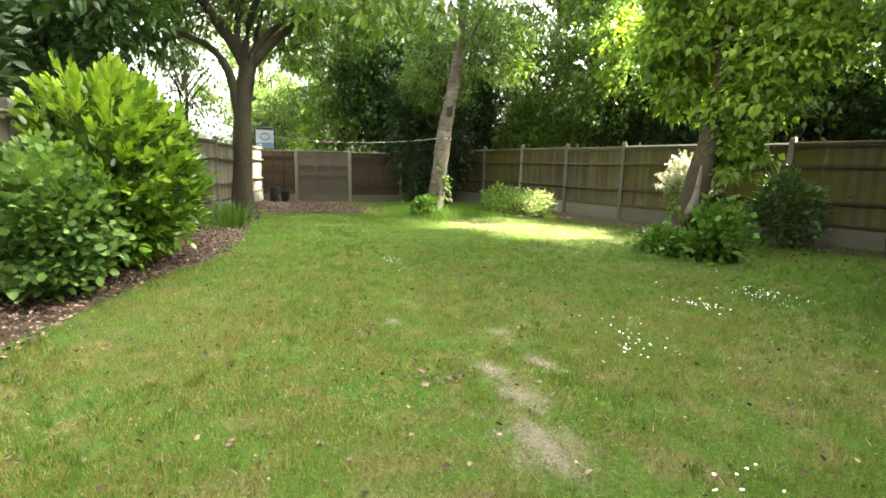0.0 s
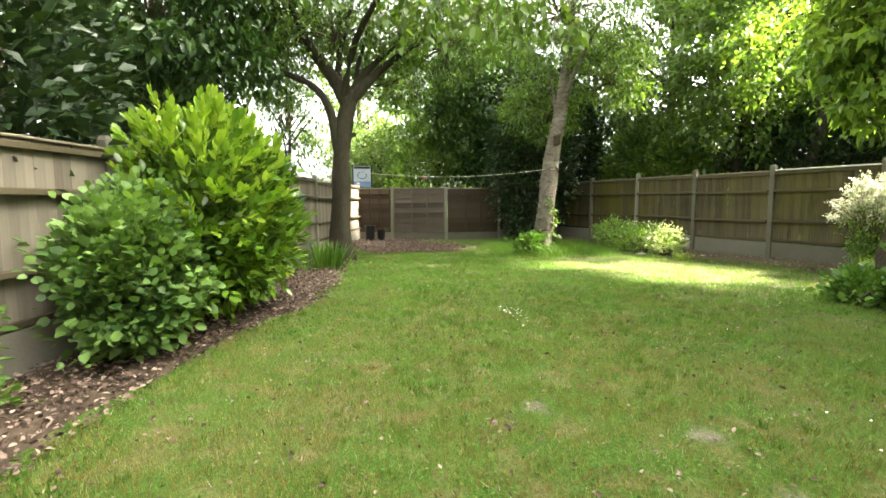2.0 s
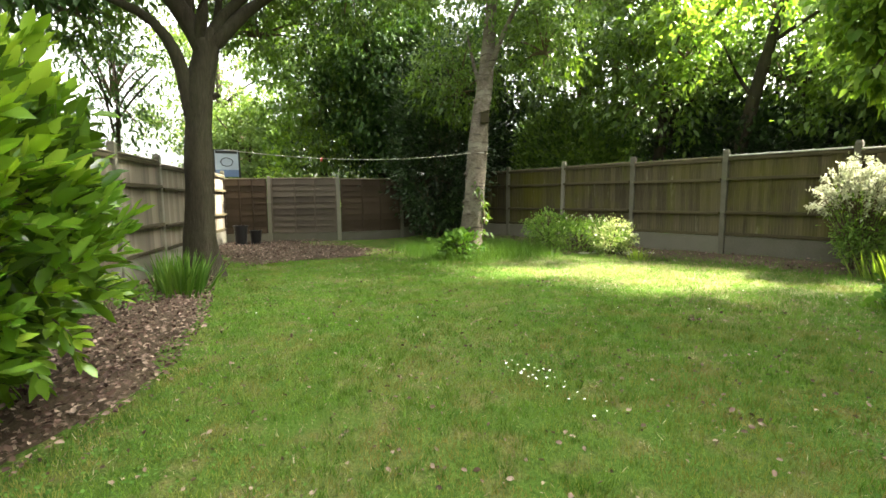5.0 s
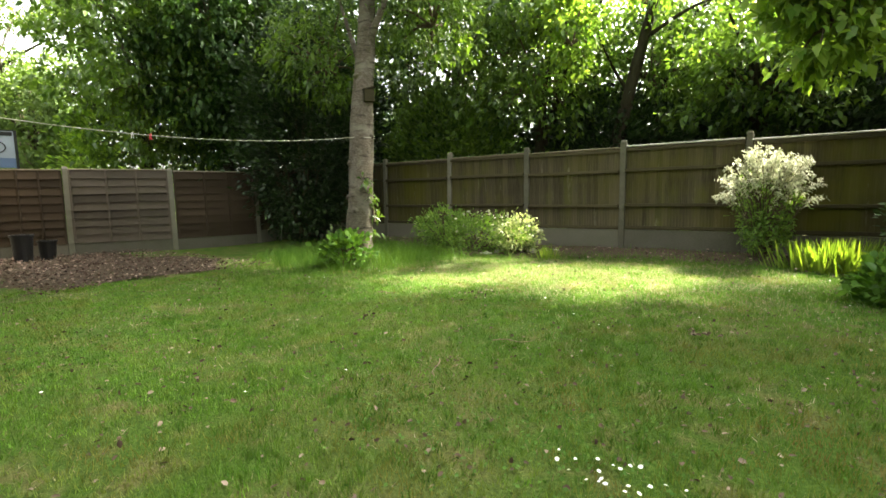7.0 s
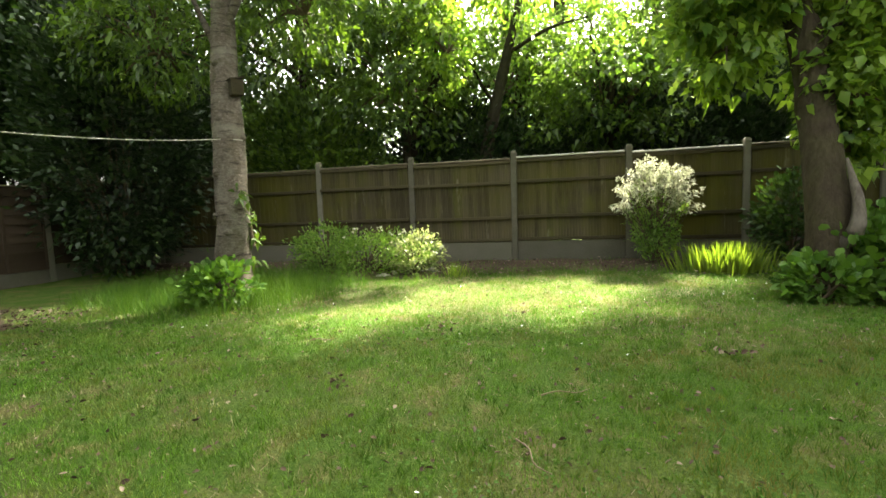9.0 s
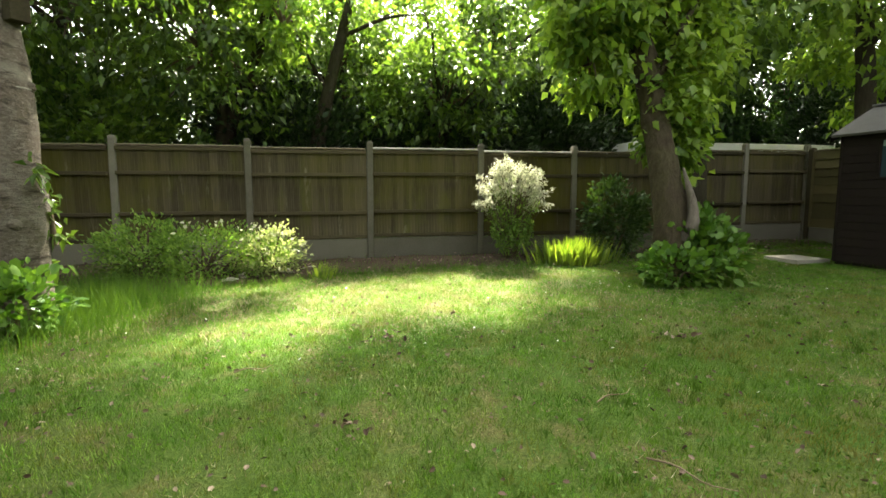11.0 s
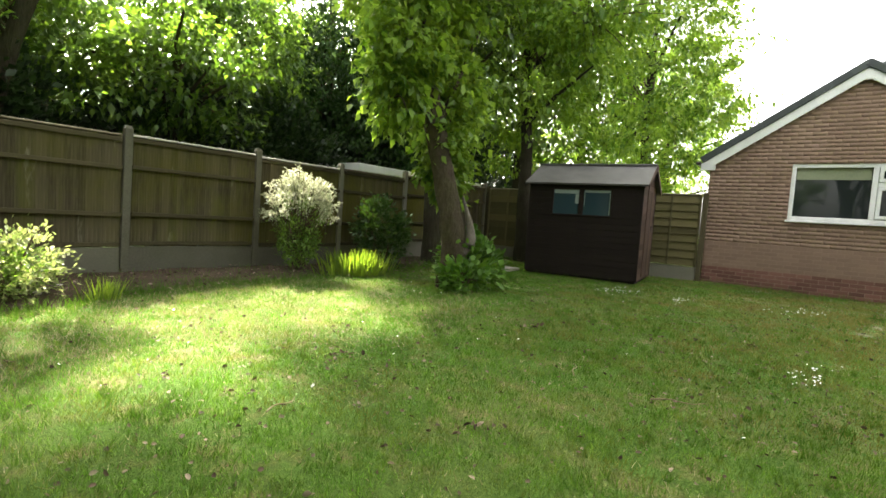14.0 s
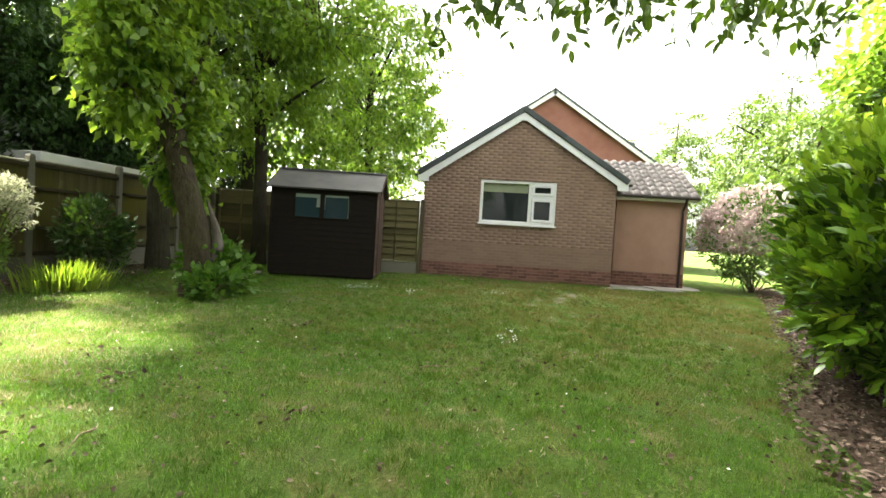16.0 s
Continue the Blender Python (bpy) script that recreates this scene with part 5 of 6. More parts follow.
def drift(x, y, scale, seed):
    """Soft blotches of no set direction, about -1 to 1."""
    r = np.random.default_rng(seed)
    v = 0
    for i in range(9):
        a, k, ph = r.uniform(0, 6.28), r.uniform(0.6, 1.7) * 2 * math.pi / scale, r.uniform(0, 6.28)
        v = v + np.sin(k * (x * math.cos(a) + y * math.sin(a)) + ph + 1.3 * np.sin(k * 0.6 * (y * math.cos(a) - x * math.sin(a)) + ph * 2))
    return v / 4.0


def thin(x, y):
    """How bare the sward is, 0 to 1: tired patches and small scuffs."""
    return np.clip(0.65 * smoothstep(0.15, 0.9, drift(x, y, 1.5, 3)) + 0.85 * smoothstep(0.35, 0.9, drift(x, y, 0.42, 4)), 0, 1)


def lawn_here(x, y):
    dens = 0.68 + 0.25 * drift(x, y, 0.7, 5) - 0.62 * thin(x, y)
    return on_lawn(x, y) & (RNG.uniform(size=x.shape) < dens) & (worn(x, y) > 0.2 + 1.2 * RNG.uniform(size=x.shape))


blades("grass", scatter(1000000, -5.4, 9.2, -13.0, -0.8, lawn_here), 0.027, 0.0062, GRASS, "short patchy green lawn grass", "grass", 0.9)
STRAW_AND_GLARE = leafy("straw_and_glare_blade", (0.22, 0.165, 0.09), (0.56, 0.51, 0.37), 0.7, 0.2, 0.25, (1, 0.95, 0.75))
# Denser straw in the sun patch also pales the grass like strong sunlight.
blades("dry_and_glare_grass", scatter(210000, -5.2, 9.0, -12.8, -1.0, lambda x, y: on_lawn(x, y) & (RNG.uniform(size=x.shape) < 0.03 + 0.32 * thin(x, y) + 0.7 * np.exp(-((x + 0.2) / 2.6) ** 2 - ((y + 2.9) / 1.3) ** 2))), 0.026, 0.0055, STRAW_AND_GLARE, "thin dry straw among the lawn grass, denser to pale the sun patch", "grass", 1.9)
# A second layer whitens the sunlit patch, standing in for its glare.
blades("dry_and_glare_grass", scatter(52000, -3.2, 3.2, -4.8, -1.0, lambda x, y: on_lawn(x, y) & (RNG.uniform(size=x.shape) < np.exp(-((x - 0.1) / 2.4) ** 4 - ((y + 2.7) / 1.5) ** 4) * (0.75 + 0.3 * drift(x, y, 0.8, 8)))), 0.033, 0.006, STRAW_AND_GLARE, "pale straw blades added to whiten the sunlit patch of lawn", "grass", 1.3)
tc = scatter(9500, -5.2, 9.0, -12.6, -1.0, lambda x, y: on_lawn(x, y) & (worn(x, y) > 1.3) & (np.sin(x * 1.1 + 2.2 * np.sin(y * 0.8)) * np.sin(y * 1.4 + x * 0.3) + RNG.normal(size=x.shape) * 0.35 > 0.05))
tp = (tc[:, None] + RNG.normal(size=(len(tc), 14, 3)) * np.array([0.022, 0.022, 0])).reshape(-1, 3)
blades("grass_tufts", tp, 0.046, 0.006, LONG_GRASS, "darker tufts of longer grass in the lawn", "grass", 0.9, 0.5)
blades("long_grass", scatter(24000, -6.0, -1.8, -5.2, -1.2, lambda x, y: (np.hypot((x + 3.8) / 2.0, (y + 2.9) / 1.8) < 0.55 + 0.5 * RNG.uniform(size=x.shape)) & (np.sin(x * 5.1 + 2 * np.sin(y * 3)) * np.sin(y * 4.7) > -0.55)), 0.21, 0.008, LONG_GRASS, "long uncut grass round the tree foot", "grass", 0.8, 0.6)
blades("edge_grass", scatter(60000, -6.4, 8.6, -2.6, -0.1, lambda x, y: (np.abs(y - right_edge(x)) < 0.35 * RNG.uniform(size=x.shape)) | ((y > right_edge(x)) & (RNG.uniform(size=x.shape) < 0.12))), 0.085, 0.006, LONG_GRASS, "tall grass along the border edge", "grass", 0.8, 0.7)
blades("edge_grass", scatter(9000, 6.0, 9.0, -10.4, -1.8, lambda x, y: ((np.abs(x - 8.85) < 0.12) & (y < -5.3)) | ((np.abs(x - 6.35) < 0.14) & (y < -2.7) & (y > -4.9))), 0.10, 0.006, LONG_GRASS, "taller grass against shed and house wall", "grass", 0.6)


def litter(name, at, size, material, label, category, lift=0.035):
    n = len(at)
    at = at + np.stack([0 * at[:, 0], 0 * at[:, 0], RNG.uniform(0.004, 0.03, n) + lift], 1)
    w = np.stack([RNG.normal(size=n), RNG.normal(size=n), RNG.normal(size=n) * 0.25], 1)
    v, f = leaves(at, w, size, size * 0.6, 0.4, 0.0, False, 0.5)
    return tagged(link(name, mesh_np(name, v, [f]), material), label, category, kind="stuff")


litter("dead_leaves", scatter(105000, -10, 9, -14.5, -6.4, lambda x, y: (y < left_edge(x) + 0.1) & (y > fence_left(x) + 0.1)), 0.036, LITTER, "dry brown leaves littering the bed", "leaf litter")
litter("dead_leaves", scatter(3800, -9.6, -4.5, -7.4, -4.3, None), 0.04, LITTER, "dead leaves and twigs over the bare corner", "leaf litter")
litter("dead_leaves", scatter(8600, -5, 9, -12.0, -1.3, on_lawn), 0.027, LITTER, "scattered fallen leaves on the lawn", "leaf litter", 0.0)
litter("dead_leaves", scatter(1800, -7, 8.4, -1.6, -0.1, None), 0.04, LITTER, "fallen leaves under the fence", "leaf litter")

# iris clump and other strappy plants
def strappy(name, x, y, rx, ry, n, h, material, label, width=0.022):
    at = np.stack([RNG.normal(0, rx * 0.5, n), RNG.normal(0, ry * 0.5, n), np.zeros(n)], 1)
    L = h * RNG.uniform(0.6, 1.15, n)[:, None]
    out = at / np.array([rx, ry, 1]) * 0.3 + RNG.normal(size=(n, 3)) * 0.16
    out[:, 2] = 1
    out /= np.linalg.norm(out, axis=1, keepdims=True)
    a = RNG.uniform(0, 6.28, n)
    side = np.stack([np.cos(a), np.sin(a), 0 * a], 1) * width * 0.5
    mid = at + out * L * 0.6
    tip = at + out * L + out * np.array([1, 1, -0.25]) * L * 0.12
    v = np.stack([at - side, at + side, mid + side * 0.9, tip, mid - side * 0.9], 1).reshape(-1, 3)
    f = np.arange(n)[:, None] * 5
    root = thing(name, (x, y, gz(x, y)), label, "plant")
    o = link("blade_tuft", mesh_np("blade_tuft", v, [np.concatenate([f + [0, 1, 2, 4]]), f + [4, 2, 3]]), material, root)
    o["kind"] = "stuff"
    return root


strappy("iris_clump", 3.02, -1.32, 0.5, 0.26, 620, 0.42, IRIS_LEAF, "clump of yellow-green strappy leaves in the sun")
strappy("crocosmia_clump", -2.75, -8.75, 0.5, 0.3, 240, 0.55, LONG_GRASS, "clump of green strappy leaves below the tree", 0.026)
strappy("grass_tuft", -0.75, -1.6, 0.16, 0.12, 70, 0.26, IRIS_LEAF, "pale green grass tuft at the border edge", 0.01)

# leading shoots over the whole laurel, each ringed with long glossy leaves
LOBES = [(0.0, 0.0, 1.22, 1.25, 0.78, 1.02), (0.7, -0.05, 1.38, 0.8, 0.65, 0.85), (-0.72, 0.0, 1.1, 0.8, 0.78, 0.82), (0.0, 0.3, 0.9, 1.0, 0.6, 0.58), (0.85, -0.15, 0.85, 0.55, 0.55, 0.58), (-0.25, 0.0, 1.68, 0.6, 0.5, 0.58)]
for ob in [o for o in scene.objects if o.name == "laurel_bush"]:
    paths, pl, pw, young, yw = [], [], [], [], []
    for lx, ly, lz, ax, ay, az in LOBES:
        centre, axes = np.array([lx, ly, lz]), np.array([ax, ay, az])
        for q in in_ball(int(190 * (ax * ay + ax * az + ay * az) / 2), 0.98):
            s = centre + q * axes * RNG.uniform(0.8, 0.98)
            if s[2] < 0.22 or any(np.sum(((s - np.array(o[:3])) / np.array(o[3:])) ** 2) < 0.62 for o in LOBES):
                continue
            w = q * 0.8 + np.array([0, 0, 0.55 if q[2] > -0.2 else 0.1]) + RNG.normal(size=3) * 0.18
            w /= np.linalg.norm(w)
            h = RNG.uniform(0.18, 0.34)
            paths.append(([Vector(s), Vector(s + w * h * 0.5 + np.array([0, 0, 0.01])), Vector(s + w * h)], 0.006, 0.002, 4))
            k = 14
            a = np.arange(k) * 2.4 + RNG.uniform(0, 6)
            u = np.linspace(0.02, 1.0, k)[:, None]
            e1 = np.cross(w, [0.3, 0.2, 1.0])
            e1 /= np.linalg.norm(e1)
            e2 = np.cross(w, e1)
            out = (np.cos(a)[:, None] * e1 + np.sin(a)[:, None] * e2) * (1.15 - 0.7 * u)
            ps, ws = s + w * h * u, out * 0.85 + w * (0.6 + 0.8 * u) + np.array([0, 0, 0.3])
            if s[2] + 0.5 * RNG.normal() > 1.05:
                young.append(ps)
                yw.append(ws)
            else:
                pl.append(ps)
                pw.append(ws)
    stems("shoot", paths, TWIG, ob, 4)["kind"] = "stuff"
    foliage("shoot_leaves", np.concatenate(pl), np.concatenate(pw), 0.122, 0.054, leafy("grown_laurel_leaf", (0.06, 0.155, 0.014), (0.27, 0.44, 0.06), 0.16, 0.8, 0.3, scale=2), ob, "glossy mid-green leaves", False, 0.0, 0.3)
    foliage("shoot_leaves", np.concatenate(young), np.concatenate(yw), 0.122, 0.05, leafy("young_laurel_leaf", (0.12, 0.25, 0.02), (0.42, 0.56, 0.08), 0.2, 0.7, 0.35, scale=2), ob, "bright yellow-green young leaves", False, 0.05, 0.3)

# leafy sprays hanging from the old tree's long limb, open to the sky
for ob in [o for o in scene.objects if o.name == "apple_tree"]:
    base = np.array(ob.matrix_world.translation)
    paths, pl, pw = [], [], []
    for cx, cy, cz, rx, ry, count in ((1.55, -7.6, 3.5, 0.5, 1.15, 44), (1.9, -9.7, 3.55, 0.4, 0.75, 26)):
        for i in range(count):
            t = np.array([cx + RNG.uniform(-rx, rx), cy + RNG.uniform(-ry, ry), cz - RNG.uniform(0.0, 0.42)])
            s = np.array([cx + RNG.normal(0, 0.2), t[1] + RNG.normal(0, 0.25), cz + RNG.uniform(0.3, 0.7)])
            m = (s + t) / 2 + np.array([0, 0, 0.1])
            paths.append(([Vector(s - base), Vector(m - base), Vector(t - base)], 0.007, 0.002, 6))
            u = np.linspace(0.3, 1.0, 11)[:, None]
            pl.append(s * (1 - u) + t * u + RNG.normal(size=(11, 3)) * 0.035 - base)
            pw.append(RNG.normal(size=(11, 3)) * 0.7 + np.array([0, 0, -0.7]))
    stems("hanging_twig", paths, TWIG, ob, 4)["kind"] = "stuff"
    foliage("hanging_leaves", np.concatenate(pl), np.concatenate(pw), 0.125, 0.068, SYCAMORE, ob, "leafy sprays hanging against the sky", False, 0.2, 0.3)

# blossom heads and tips on the bushes
def dots(name, at, size, material, parent, label=""):
    w = RNG.normal(size=at.shape) + np.array([0, 0, 0.6])
    o = foliage(name, at, w, size, size, material, parent, label, False, 0.0, 0.4)
    return o


for ob in [o for o in scene.objects if o.name == "rhododendron"]:
    d = in_ball(620, 0.95)
    d = d[d[:, 2] > -0.35]
    c = np.array([0, 0, 2.7 * 0.55]) + d * np.array([1.5, 1.25, 1.25])
    dots("blossom", (c[:, None] + RNG.normal(size=(len(c), 16, 3)) * 0.07).reshape(-1, 3), 0.075, PINK, ob, "faded pink flower heads")
for ob in [o for o in scene.objects if o.name == "cinquefoil_bush"]:
    d = in_ball(160, 0.95)
    d = d[(d[:, 2] > 0) & (d[:, 0] > -0.2)]
    dots("flower", np.array([0, 0, 0.33]) + d * np.array([1.35, 0.5, 0.42]), 0.05, CREAM_LEAF, ob, "small cream flowers")
for ob in [o for o in scene.objects if o.name == "variegated_bush"]:
    paths, pl = [], []
    for i in range(150):
        a = RNG.uniform(0, 6.28)
        r = 0.68 * math.sqrt(RNG.uniform(0.02, 1))
        t = np.array([math.cos(a) * r, math.sin(a) * r * 0.8, 1.66 - 1.0 * r * r + RNG.uniform(-0.38, 0.06) * (0.3 + r)])
        s = t * np.array([0.28, 0.28, 0.42])
        paths.append(([Vector(s), Vector(s * 0.4 + t * 0.6) + Vector((0, 0, 0.14)), Vector(t)], 0.006, 0.002, 6))
        u = RNG.uniform(0.42, 1, 34)[:, None]
        m = s * 0.35 + t * 0.65 + np.array([0, 0, 0.26])
        pl.append(s * (1 - u) ** 2 + 2 * m * u * (1 - u) + t * u * u + RNG.normal(size=(34, 3)) * 0.016)
    stems("spray", paths, TWIG, ob, 4)["kind"] = "stuff"
    pl = np.concatenate(pl)
    foliage("spray_leaves", pl, RNG.normal(size=pl.shape) + np.array([0, 0, 0.3]), 0.055, 0.016, CREAM_LEAF, ob, "pale cream arching tips")
    low = in_ball(1900) * np.array([0.36, 0.32, 0.42]) + np.array([0, 0, 0.5])
    foliage("lower_leaves", low, RNG.normal(size=low.shape), 0.06, 0.024, POT_LEAF, ob, "green lower leaves")

# daisies
def daisies(patches):
    vs, fs, n = [], [], 0
    for x, y, r, k in patches:
        for i in range(k):
            px, py = x + RNG.normal(0, r), y + RNG.normal(0, r * 0.7)
            z = gz(px, py) + RNG.uniform(0.035, 0.06)
            s = RNG.uniform(0.0065, 0.0105)
            tx, ty = RNG.normal(0, 0.3, 2)
            ring = [(px + s * math.cos(w), py + s * math.sin(w), z + s * (tx * math.cos(w) + ty * math.sin(w))) for w in np.linspace(0, 6.28, 9)[:-1]]
            vs += ring + [(px, py, z + 0.005)]
            fs += [(n + q, n + (q + 1) % 8, n + 8) for q in range(8)]
            n += 9
    return np.array(vs), np.array(fs)


v, f = daisies([(5.53, -5.75, 0.13, 34), (5.65, -4.75, 0.2, 60), (5.97, -7.37, 0.16, 22), (5.7, -7.1, 0.15, 12), (2.1, -7.38, 0.12, 22), (2.6, -7.5, 0.1, 6), (7.2, -8.4, 0.1, 8), (1.0, -5.0, 2.2, 22), (2.9, -2.9, 0.4, 6), (7.9, -6.6, 0.15, 10)])
tagged(link("daisies", mesh_np("daisies", v, [f]), plain("white_petal", (0.85, 0.85, 0.82), 0.7, 0.2)), "small white daisies dotted in the grass", "flowers", kind="stuff")

CLOVER = leafy("clover_leaf", (0.05, 0.125, 0.02), (0.12, 0.23, 0.045), 0.6, 0.2, 0.3, scale=2)
at = scatter(90000, -5.0, 9.0, -12.5, -1.0, lambda x, y: on_lawn(x, y) & (np.sin(x * 1.7 + 2 * np.sin(y * 0.9)) + np.sin(y * 2.3 - x * 0.6) + RNG.normal(size=x.shape) * 0.5 > 0.9) & (worn(x, y) > 1.1))
v, f = leaves(at + np.array([0, 0, 0.018]), np.stack([RNG.normal(size=len(at)), RNG.normal(size=len(at)), 0.3 * RNG.normal(size=len(at))], 1), 0.018, 0.015, 0.2, 0, True, 0.4)
tagged(link("clover", mesh_np("clover", v, [f]), CLOVER), "patches of low clover in the lawn", "clover", kind="stuff")

# ---- small things ----
ROPE = plain("pale_rope", (0.40, 0.38, 0.33), 0.9, 0.1, fine=200)
a, b = Vector((-3.32, -3.38, 2.02)), Vector((-3.85, -7.85, 1.92))
pts = []
for i in range(25):
    u = i / 24
    p = a.lerp(b, u)
    p.z -= 0.14 * 4 * u * (1 - u)
    pts.append(p)
line = thing("washing_line", a, "pale rope washing line slung between two trees", "washing line")
v, f = tube([p - a for p in pts], [0.006] * 25, 6)
link("rope", mesh_np("rope", v, [f]), ROPE, line)
ring = [Vector((-3.38 + 0.205 * math.cos(w), -3.15 + 0.205 * math.sin(w), 2.02)) - a for w in np.linspace(0, 6.283, 17)]
v, f = tube(ring, [0.007] * 17, 6)
link("knotted_loop", mesh_np("knotted_loop", v, [f]), ROPE, line)
RED_PEG, WHITE_PEG = plain("red_plastic", (0.55, 0.05, 0.05), 0.4, 0.5), plain("cream_plastic", (0.7, 0.66, 0.58), 0.5, 0.4)
for i, mt in ((16, RED_PEG), (17, WHITE_PEG)):
    p = pts[i]
    peg = thing("clothes_peg", (p.x, p.y, p.z), "small plastic clothes peg clipped to the line", "clothes peg", turn=30 * i)
    for sgn in (-1, 1):
        o = part("prong", boxed((-0.008, -0.004, -0.055), (0.008, 0.004, 0.02), 0.002), mt, peg)
        o.matrix_local = pose(0, 0.006 * sgn, 0, 6 * sgn, 0, 0)
# bird box on the grey tree
bb = thing("bird_box", (-3.28, -3.05, 2.62), "small weathered wooden bird box fixed to the trunk", "bird box", turn=-35)
bm = boxed((-0.06, -0.08, 0), (0.06, 0.08, 0.2), 0.004)
part("box_body", bm, RAIL, bb)
part("lid", slope((-0.075, -0.1, 0.2), (0.075, -0.1, 0.2), (0.075, 0.09, 0.245), (-0.075, 0.09, 0.245), 0.015), RAIL, bb)
# backboard over the corner of the fence
hb = thing("backboard", (-11.0, -6.12, 0.0), "white game backboard with a ring mark on a pole", "backboard", turn=-8)
part("board", boxed((-0.02, -0.31, 1.8), (0.02, 0.31, 2.56), 0.004), plain("white_board", (0.30, 0.34, 0.40), 0.5, 0.4), hb)
part("band", boxed((0.021, -0.31, 1.8), (0.024, 0.31, 2.0)), plain("blue_band", (0.10, 0.15, 0.26), 0.5, 0.4), hb)
part("bar", boxed((0.021, -0.29, 2.46), (0.024, 0.29, 2.54)), BLACK, hb)
fr = bmesh.new()
for lo, hi in (((-0.36, 1.78), (-0.31, 2.58)), ((0.31, 1.78), (0.36, 2.58)), ((-0.31, 2.56), (0.31, 2.58))):
    box(fr, (-0.022, lo[0], lo[1]), (0.03, hi[0], hi[1]), 0.003)
part("frame", fr, BLACK, hb)
v, f = tube([Vector((0.026, 0.16 * math.cos(w), 2.22 + 0.12 * math.sin(w))) for w in np.linspace(0, 6.283, 25)], [0.012] * 25, 6)
link("ring_mark", mesh_np("ring_mark", v, [f]), BLACK, hb)
part("pole", boxed((-0.06, -0.03, -0.05), (-0.022, 0.03, 1.9), 0.01), BLACK, hb)
# black tubs in the corner
for i, (x, y, r, h) in enumerate([(-9.0, -6.35, 0.17, 0.5), (-9.1, -5.95, 0.15, 0.36)]):
    tub = thing("plant_pot", (x, y, gz(x, y) + 0.02), "black plastic tub standing by the back fence", "pot", "tubs by the back fence")
    bm = bmesh.new()
    prof = [(r * 0.8, 0), (r * 0.98, h * 0.92), (r * 1.1, h * 0.92), (r * 1.1, h), (r * 0.95, h), (r * 0.76, 0.03)]
    rings = [[bm.verts.new((q * math.cos(w), q * math.sin(w), z)) for w in np.linspace(0, 6.2832, 21)[:-1]] for q, z in prof]
    for p, q in zip(rings, rings[1:]):
        for k in range(20):
            bm.faces.new((p[k], p[(k + 1) % 20], q[(k + 1) % 20], q[k]))
    bm.faces.new(rings[-1])
    bm.faces.new(rings[0][::-1])
    bmesh.ops.recalc_face_normals(bm, faces=bm.faces)
    part("tub", bm, BLACK, tub, smooth=False)

# clumps of dead leaves and a few sticks on the lawn
for x, y, n in ((-0.2, -4.64, 16), (1.98, -5.1, 14), (4.46, -8.84, 10), (-0.58, -6.05, 8), (5.75, -8.9, 9), (0.5, -3.9, 8), (3.2, -6.9, 8)):
    at = np.stack([RNG.normal(0, 0.07, n), RNG.normal(0, 0.05, n), RNG.uniform(0.012, 0.035, n)], 1)
    v, f = leaves(at, np.stack([RNG.normal(size=n), RNG.normal(size=n), 0.4 * RNG.normal(size=n)], 1), 0.042, 0.026, 0.5, 0.0, False, 0.4)
    o = link("leaf_clump", mesh_np("leaf_clump", v, [f]), LITTER)
    o.matrix_world = pose(x, y, gz(x, y))
    tagged(o, "small clump of brown dead leaves on the lawn", "leaf litter", kind="stuff")
for x, y, a, L in ((0.66, -6.6, -62, 0.34), (0.75, -6.05, 20, 0.3), (3.9, -6.4, 75, 0.24), (-1.2, -5.2, 10, 0.22)):
    v, f = tube(smooth_path([(0, 0, 0.012), (L * 0.35, 0.015, 0.022), (L * 0.7, -0.012, 0.015), (L, 0.02, 0.02)], 9), np.linspace(0.005, 0.002, 9), 6, 0.2)
    o = link("stick", mesh_np("stick", v, [f]), varied("dry_stick", (0.16, 0.12, 0.08), (0.34, 0.27, 0.2), 5, 60, 0.9, 0.1, per="none"))
    o.matrix_world = pose(x, y, gz(x, y) + 0.01, 0, 0, a)
    tagged(o, "thin dry fallen stick lying on the grass", "stick", "sticks on the lawn")

# pale stones at the border's edge
STONE = varied("pale_limestone", (0.26, 0.24, 0.21), (0.50, 0.47, 0.42), 6, 50, 0.9, 0.2, None, 0.6, 0.01)
rnd = random.Random(31)
for i in range(16):
    x = rnd.uniform(-2.0, -0.9)
    y = -1.05 - (x + 1.2) * -0.55 + rnd.uniform(-0.2, 0.16)
    bm = bmesh.new()
    bmesh.ops.create_icosphere(bm, subdivisions=2, radius=1)
    size = rnd.uniform(0.025, 0.055)
    for v in bm.verts:
        v.co *= 1 + 0.3 * noise.noise(v.co * 1.4 + Vector((i * 3.1, 0, 0)))
        v.co = Vector((v.co.x * size * 1.3, v.co.y * size, v.co.z * size * 0.6))
    o = part("stone", bm, STONE, None)
    o.matrix_world = pose(x, y, gz(x, y) + size * 0.45 + 0.01, 0, 0, rnd.uniform(0, 180))
    tagged(o, "small pale stone lying at the border edge", "stone", "stones at the border")

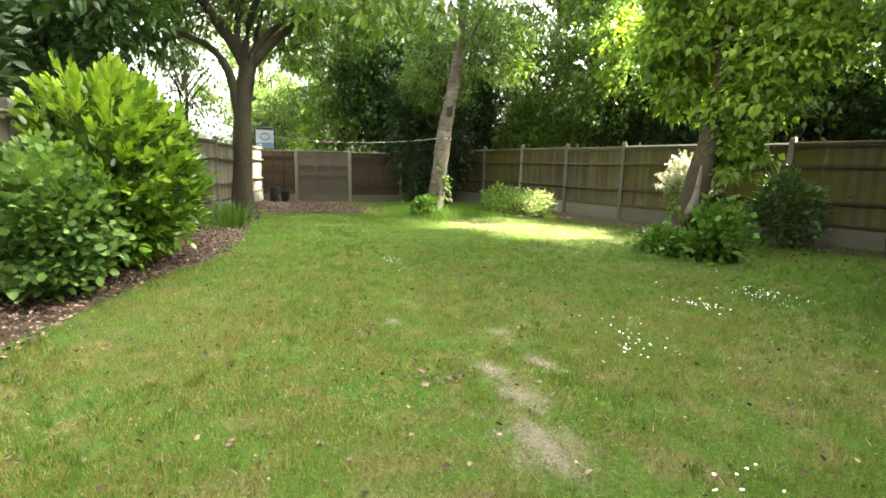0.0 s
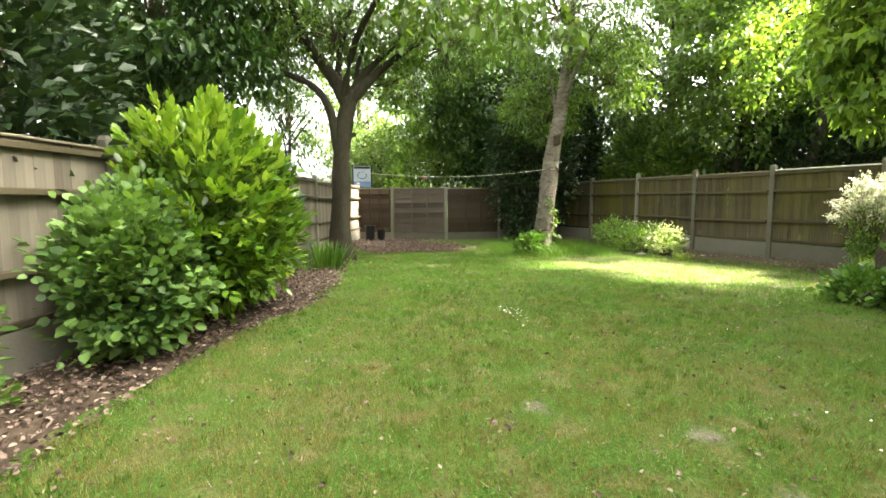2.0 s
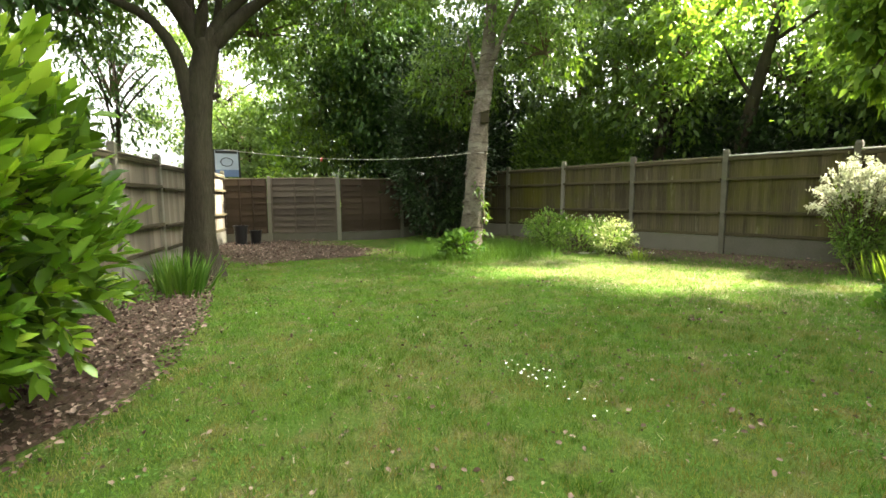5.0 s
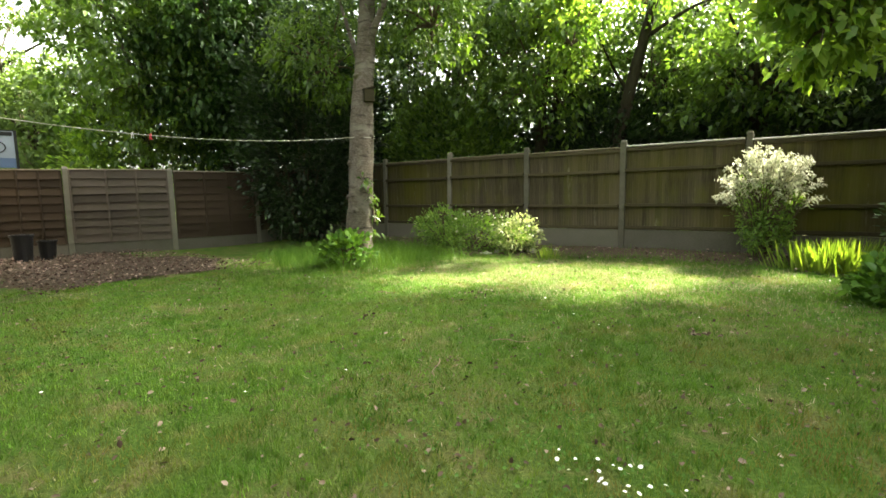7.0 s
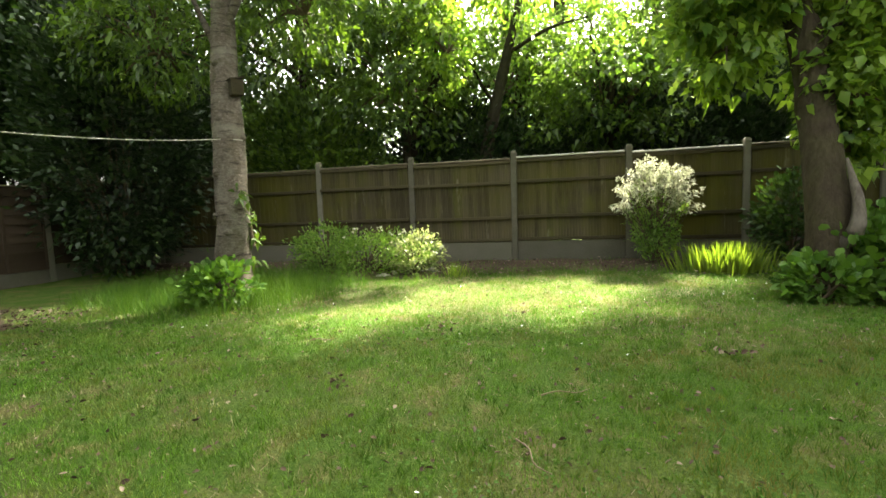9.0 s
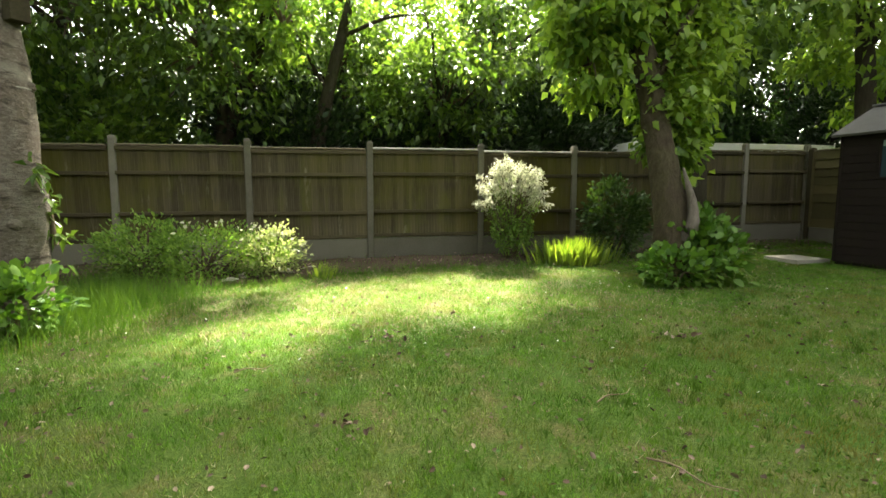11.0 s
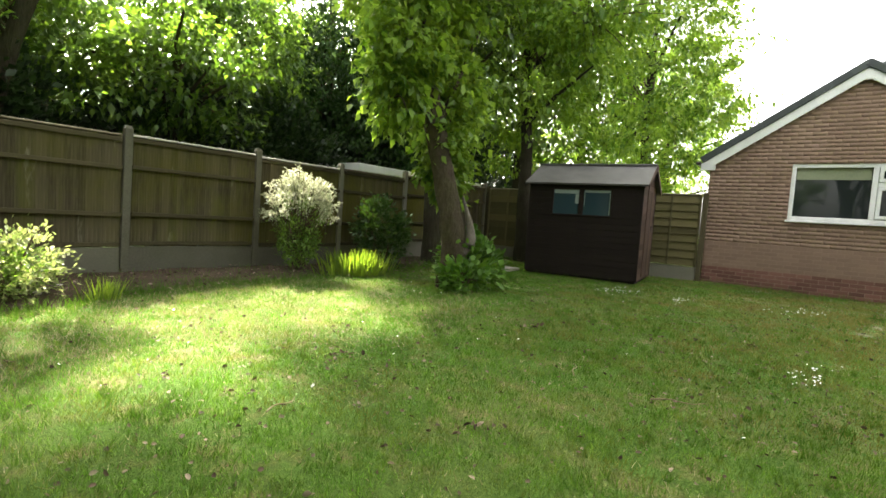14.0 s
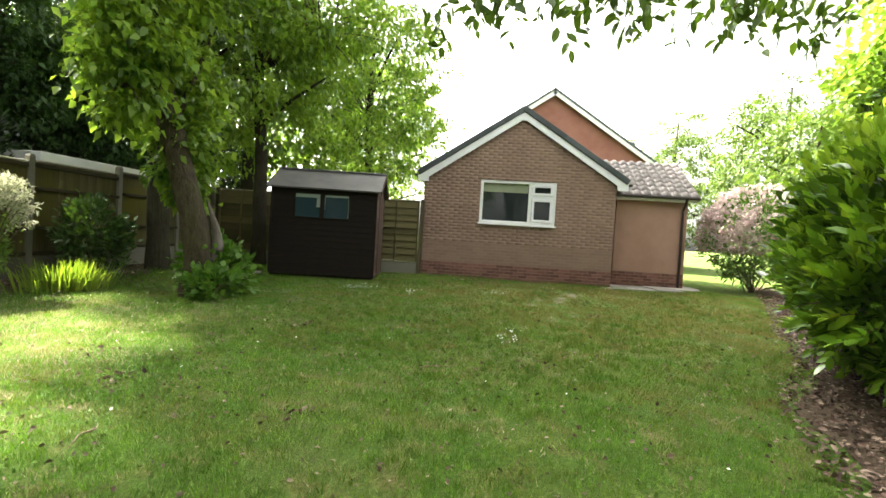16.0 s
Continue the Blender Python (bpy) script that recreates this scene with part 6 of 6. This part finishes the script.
# tall weeds against the pale fence, and low green growth in the bed
NETTLE = leafy("nettle_leaf", (0.05, 0.12, 0.02), (0.20, 0.33, 0.07), 0.5, 0.3, 0.4)
for i, (x, y, h) in enumerate(((2.98, -11.98, 1.05), (3.22, -12.05, 0.95), (3.55, -12.15, 0.8), (2.75, -11.85, 0.6), (3.75, -12.2, 0.55))):
    weed = thing("nettle", (x, y, gz(x, y) + 0.02), "thin upright green weed growing against the fence", "weed", "weeds by the fence")
    lean = Vector((rnd.uniform(-0.12, 0.12), rnd.uniform(-0.02, 0.1), 0))
    stems("stalk", [([Vector((0, 0, -0.03)), Vector((0, 0, h * 0.5)) + lean * 0.4, Vector((0, 0, h)) + lean], 0.007, 0.003, 8)], NETTLE, weed, 6)
    k = int(h * 32)
    u = np.linspace(0.12, 1.0, k)[:, None]
    at = np.array([0, 0, h]) * u + np.array(lean) * u ** 1.6
    a = np.arange(k) * 1.57 + (np.arange(k) // 2) * 0.4
    foliage("leaves", at, np.stack([np.cos(a), np.sin(a), 0.15 + 0 * a], 1), 0.11, 0.045, NETTLE, weed, "", False, 0.3)
for x, y in ((3.3, -11.75), (3.9, -12.0), (4.4, -12.1), (-1.9, -9.55), (-2.3, -9.3)):
    bush("bed_weed", x, y, (0.22, 0.18), 0.26, (0.06, 0.035), NETTLE, "low green weeds growing in the leafy bed", 14, 12, 0.09, 6, int(90 + x * 3), lift=0.4)

# dark red bricks of the wing's plinth
wing_rows = [(r, c) for r in range(6) for c in range(9)]
for r, c in wing_rows:
    a = -12.25 + (c - (0.5 if r % 2 else 0)) * (BL + BG)
    b = min(a + BL, -10.16)
    a = max(a, -12.25)
    if b - a > 0.05:
        o = new("brick", brick_mesh(b - a, PLINTH))
        o.parent = wing
        o.matrix_parent_inverse = wing.matrix_world.inverted()
        o.matrix_basis = Matrix.Translation((EX - 0.005, a, -0.02 + r * (BH + BG)))

# ---- bricks of the lower courses, piece by piece ----
BRICK_PIECE = island_brick("brick_piece", "ShaderNodeObjectInfo", "Random")
for row, a, b, z in brick_jobs:
    o = new("brick", brick_mesh(b - a, PLINTH if row < 6 else BRICK_PIECE))
    o.parent = house
    o.matrix_parent_inverse = house.matrix_world.inverted()
    o.matrix_basis = Matrix.Translation((WX + 0.004 * math.sin(a * 53 + row * 7.7) * 0.5, a, z))
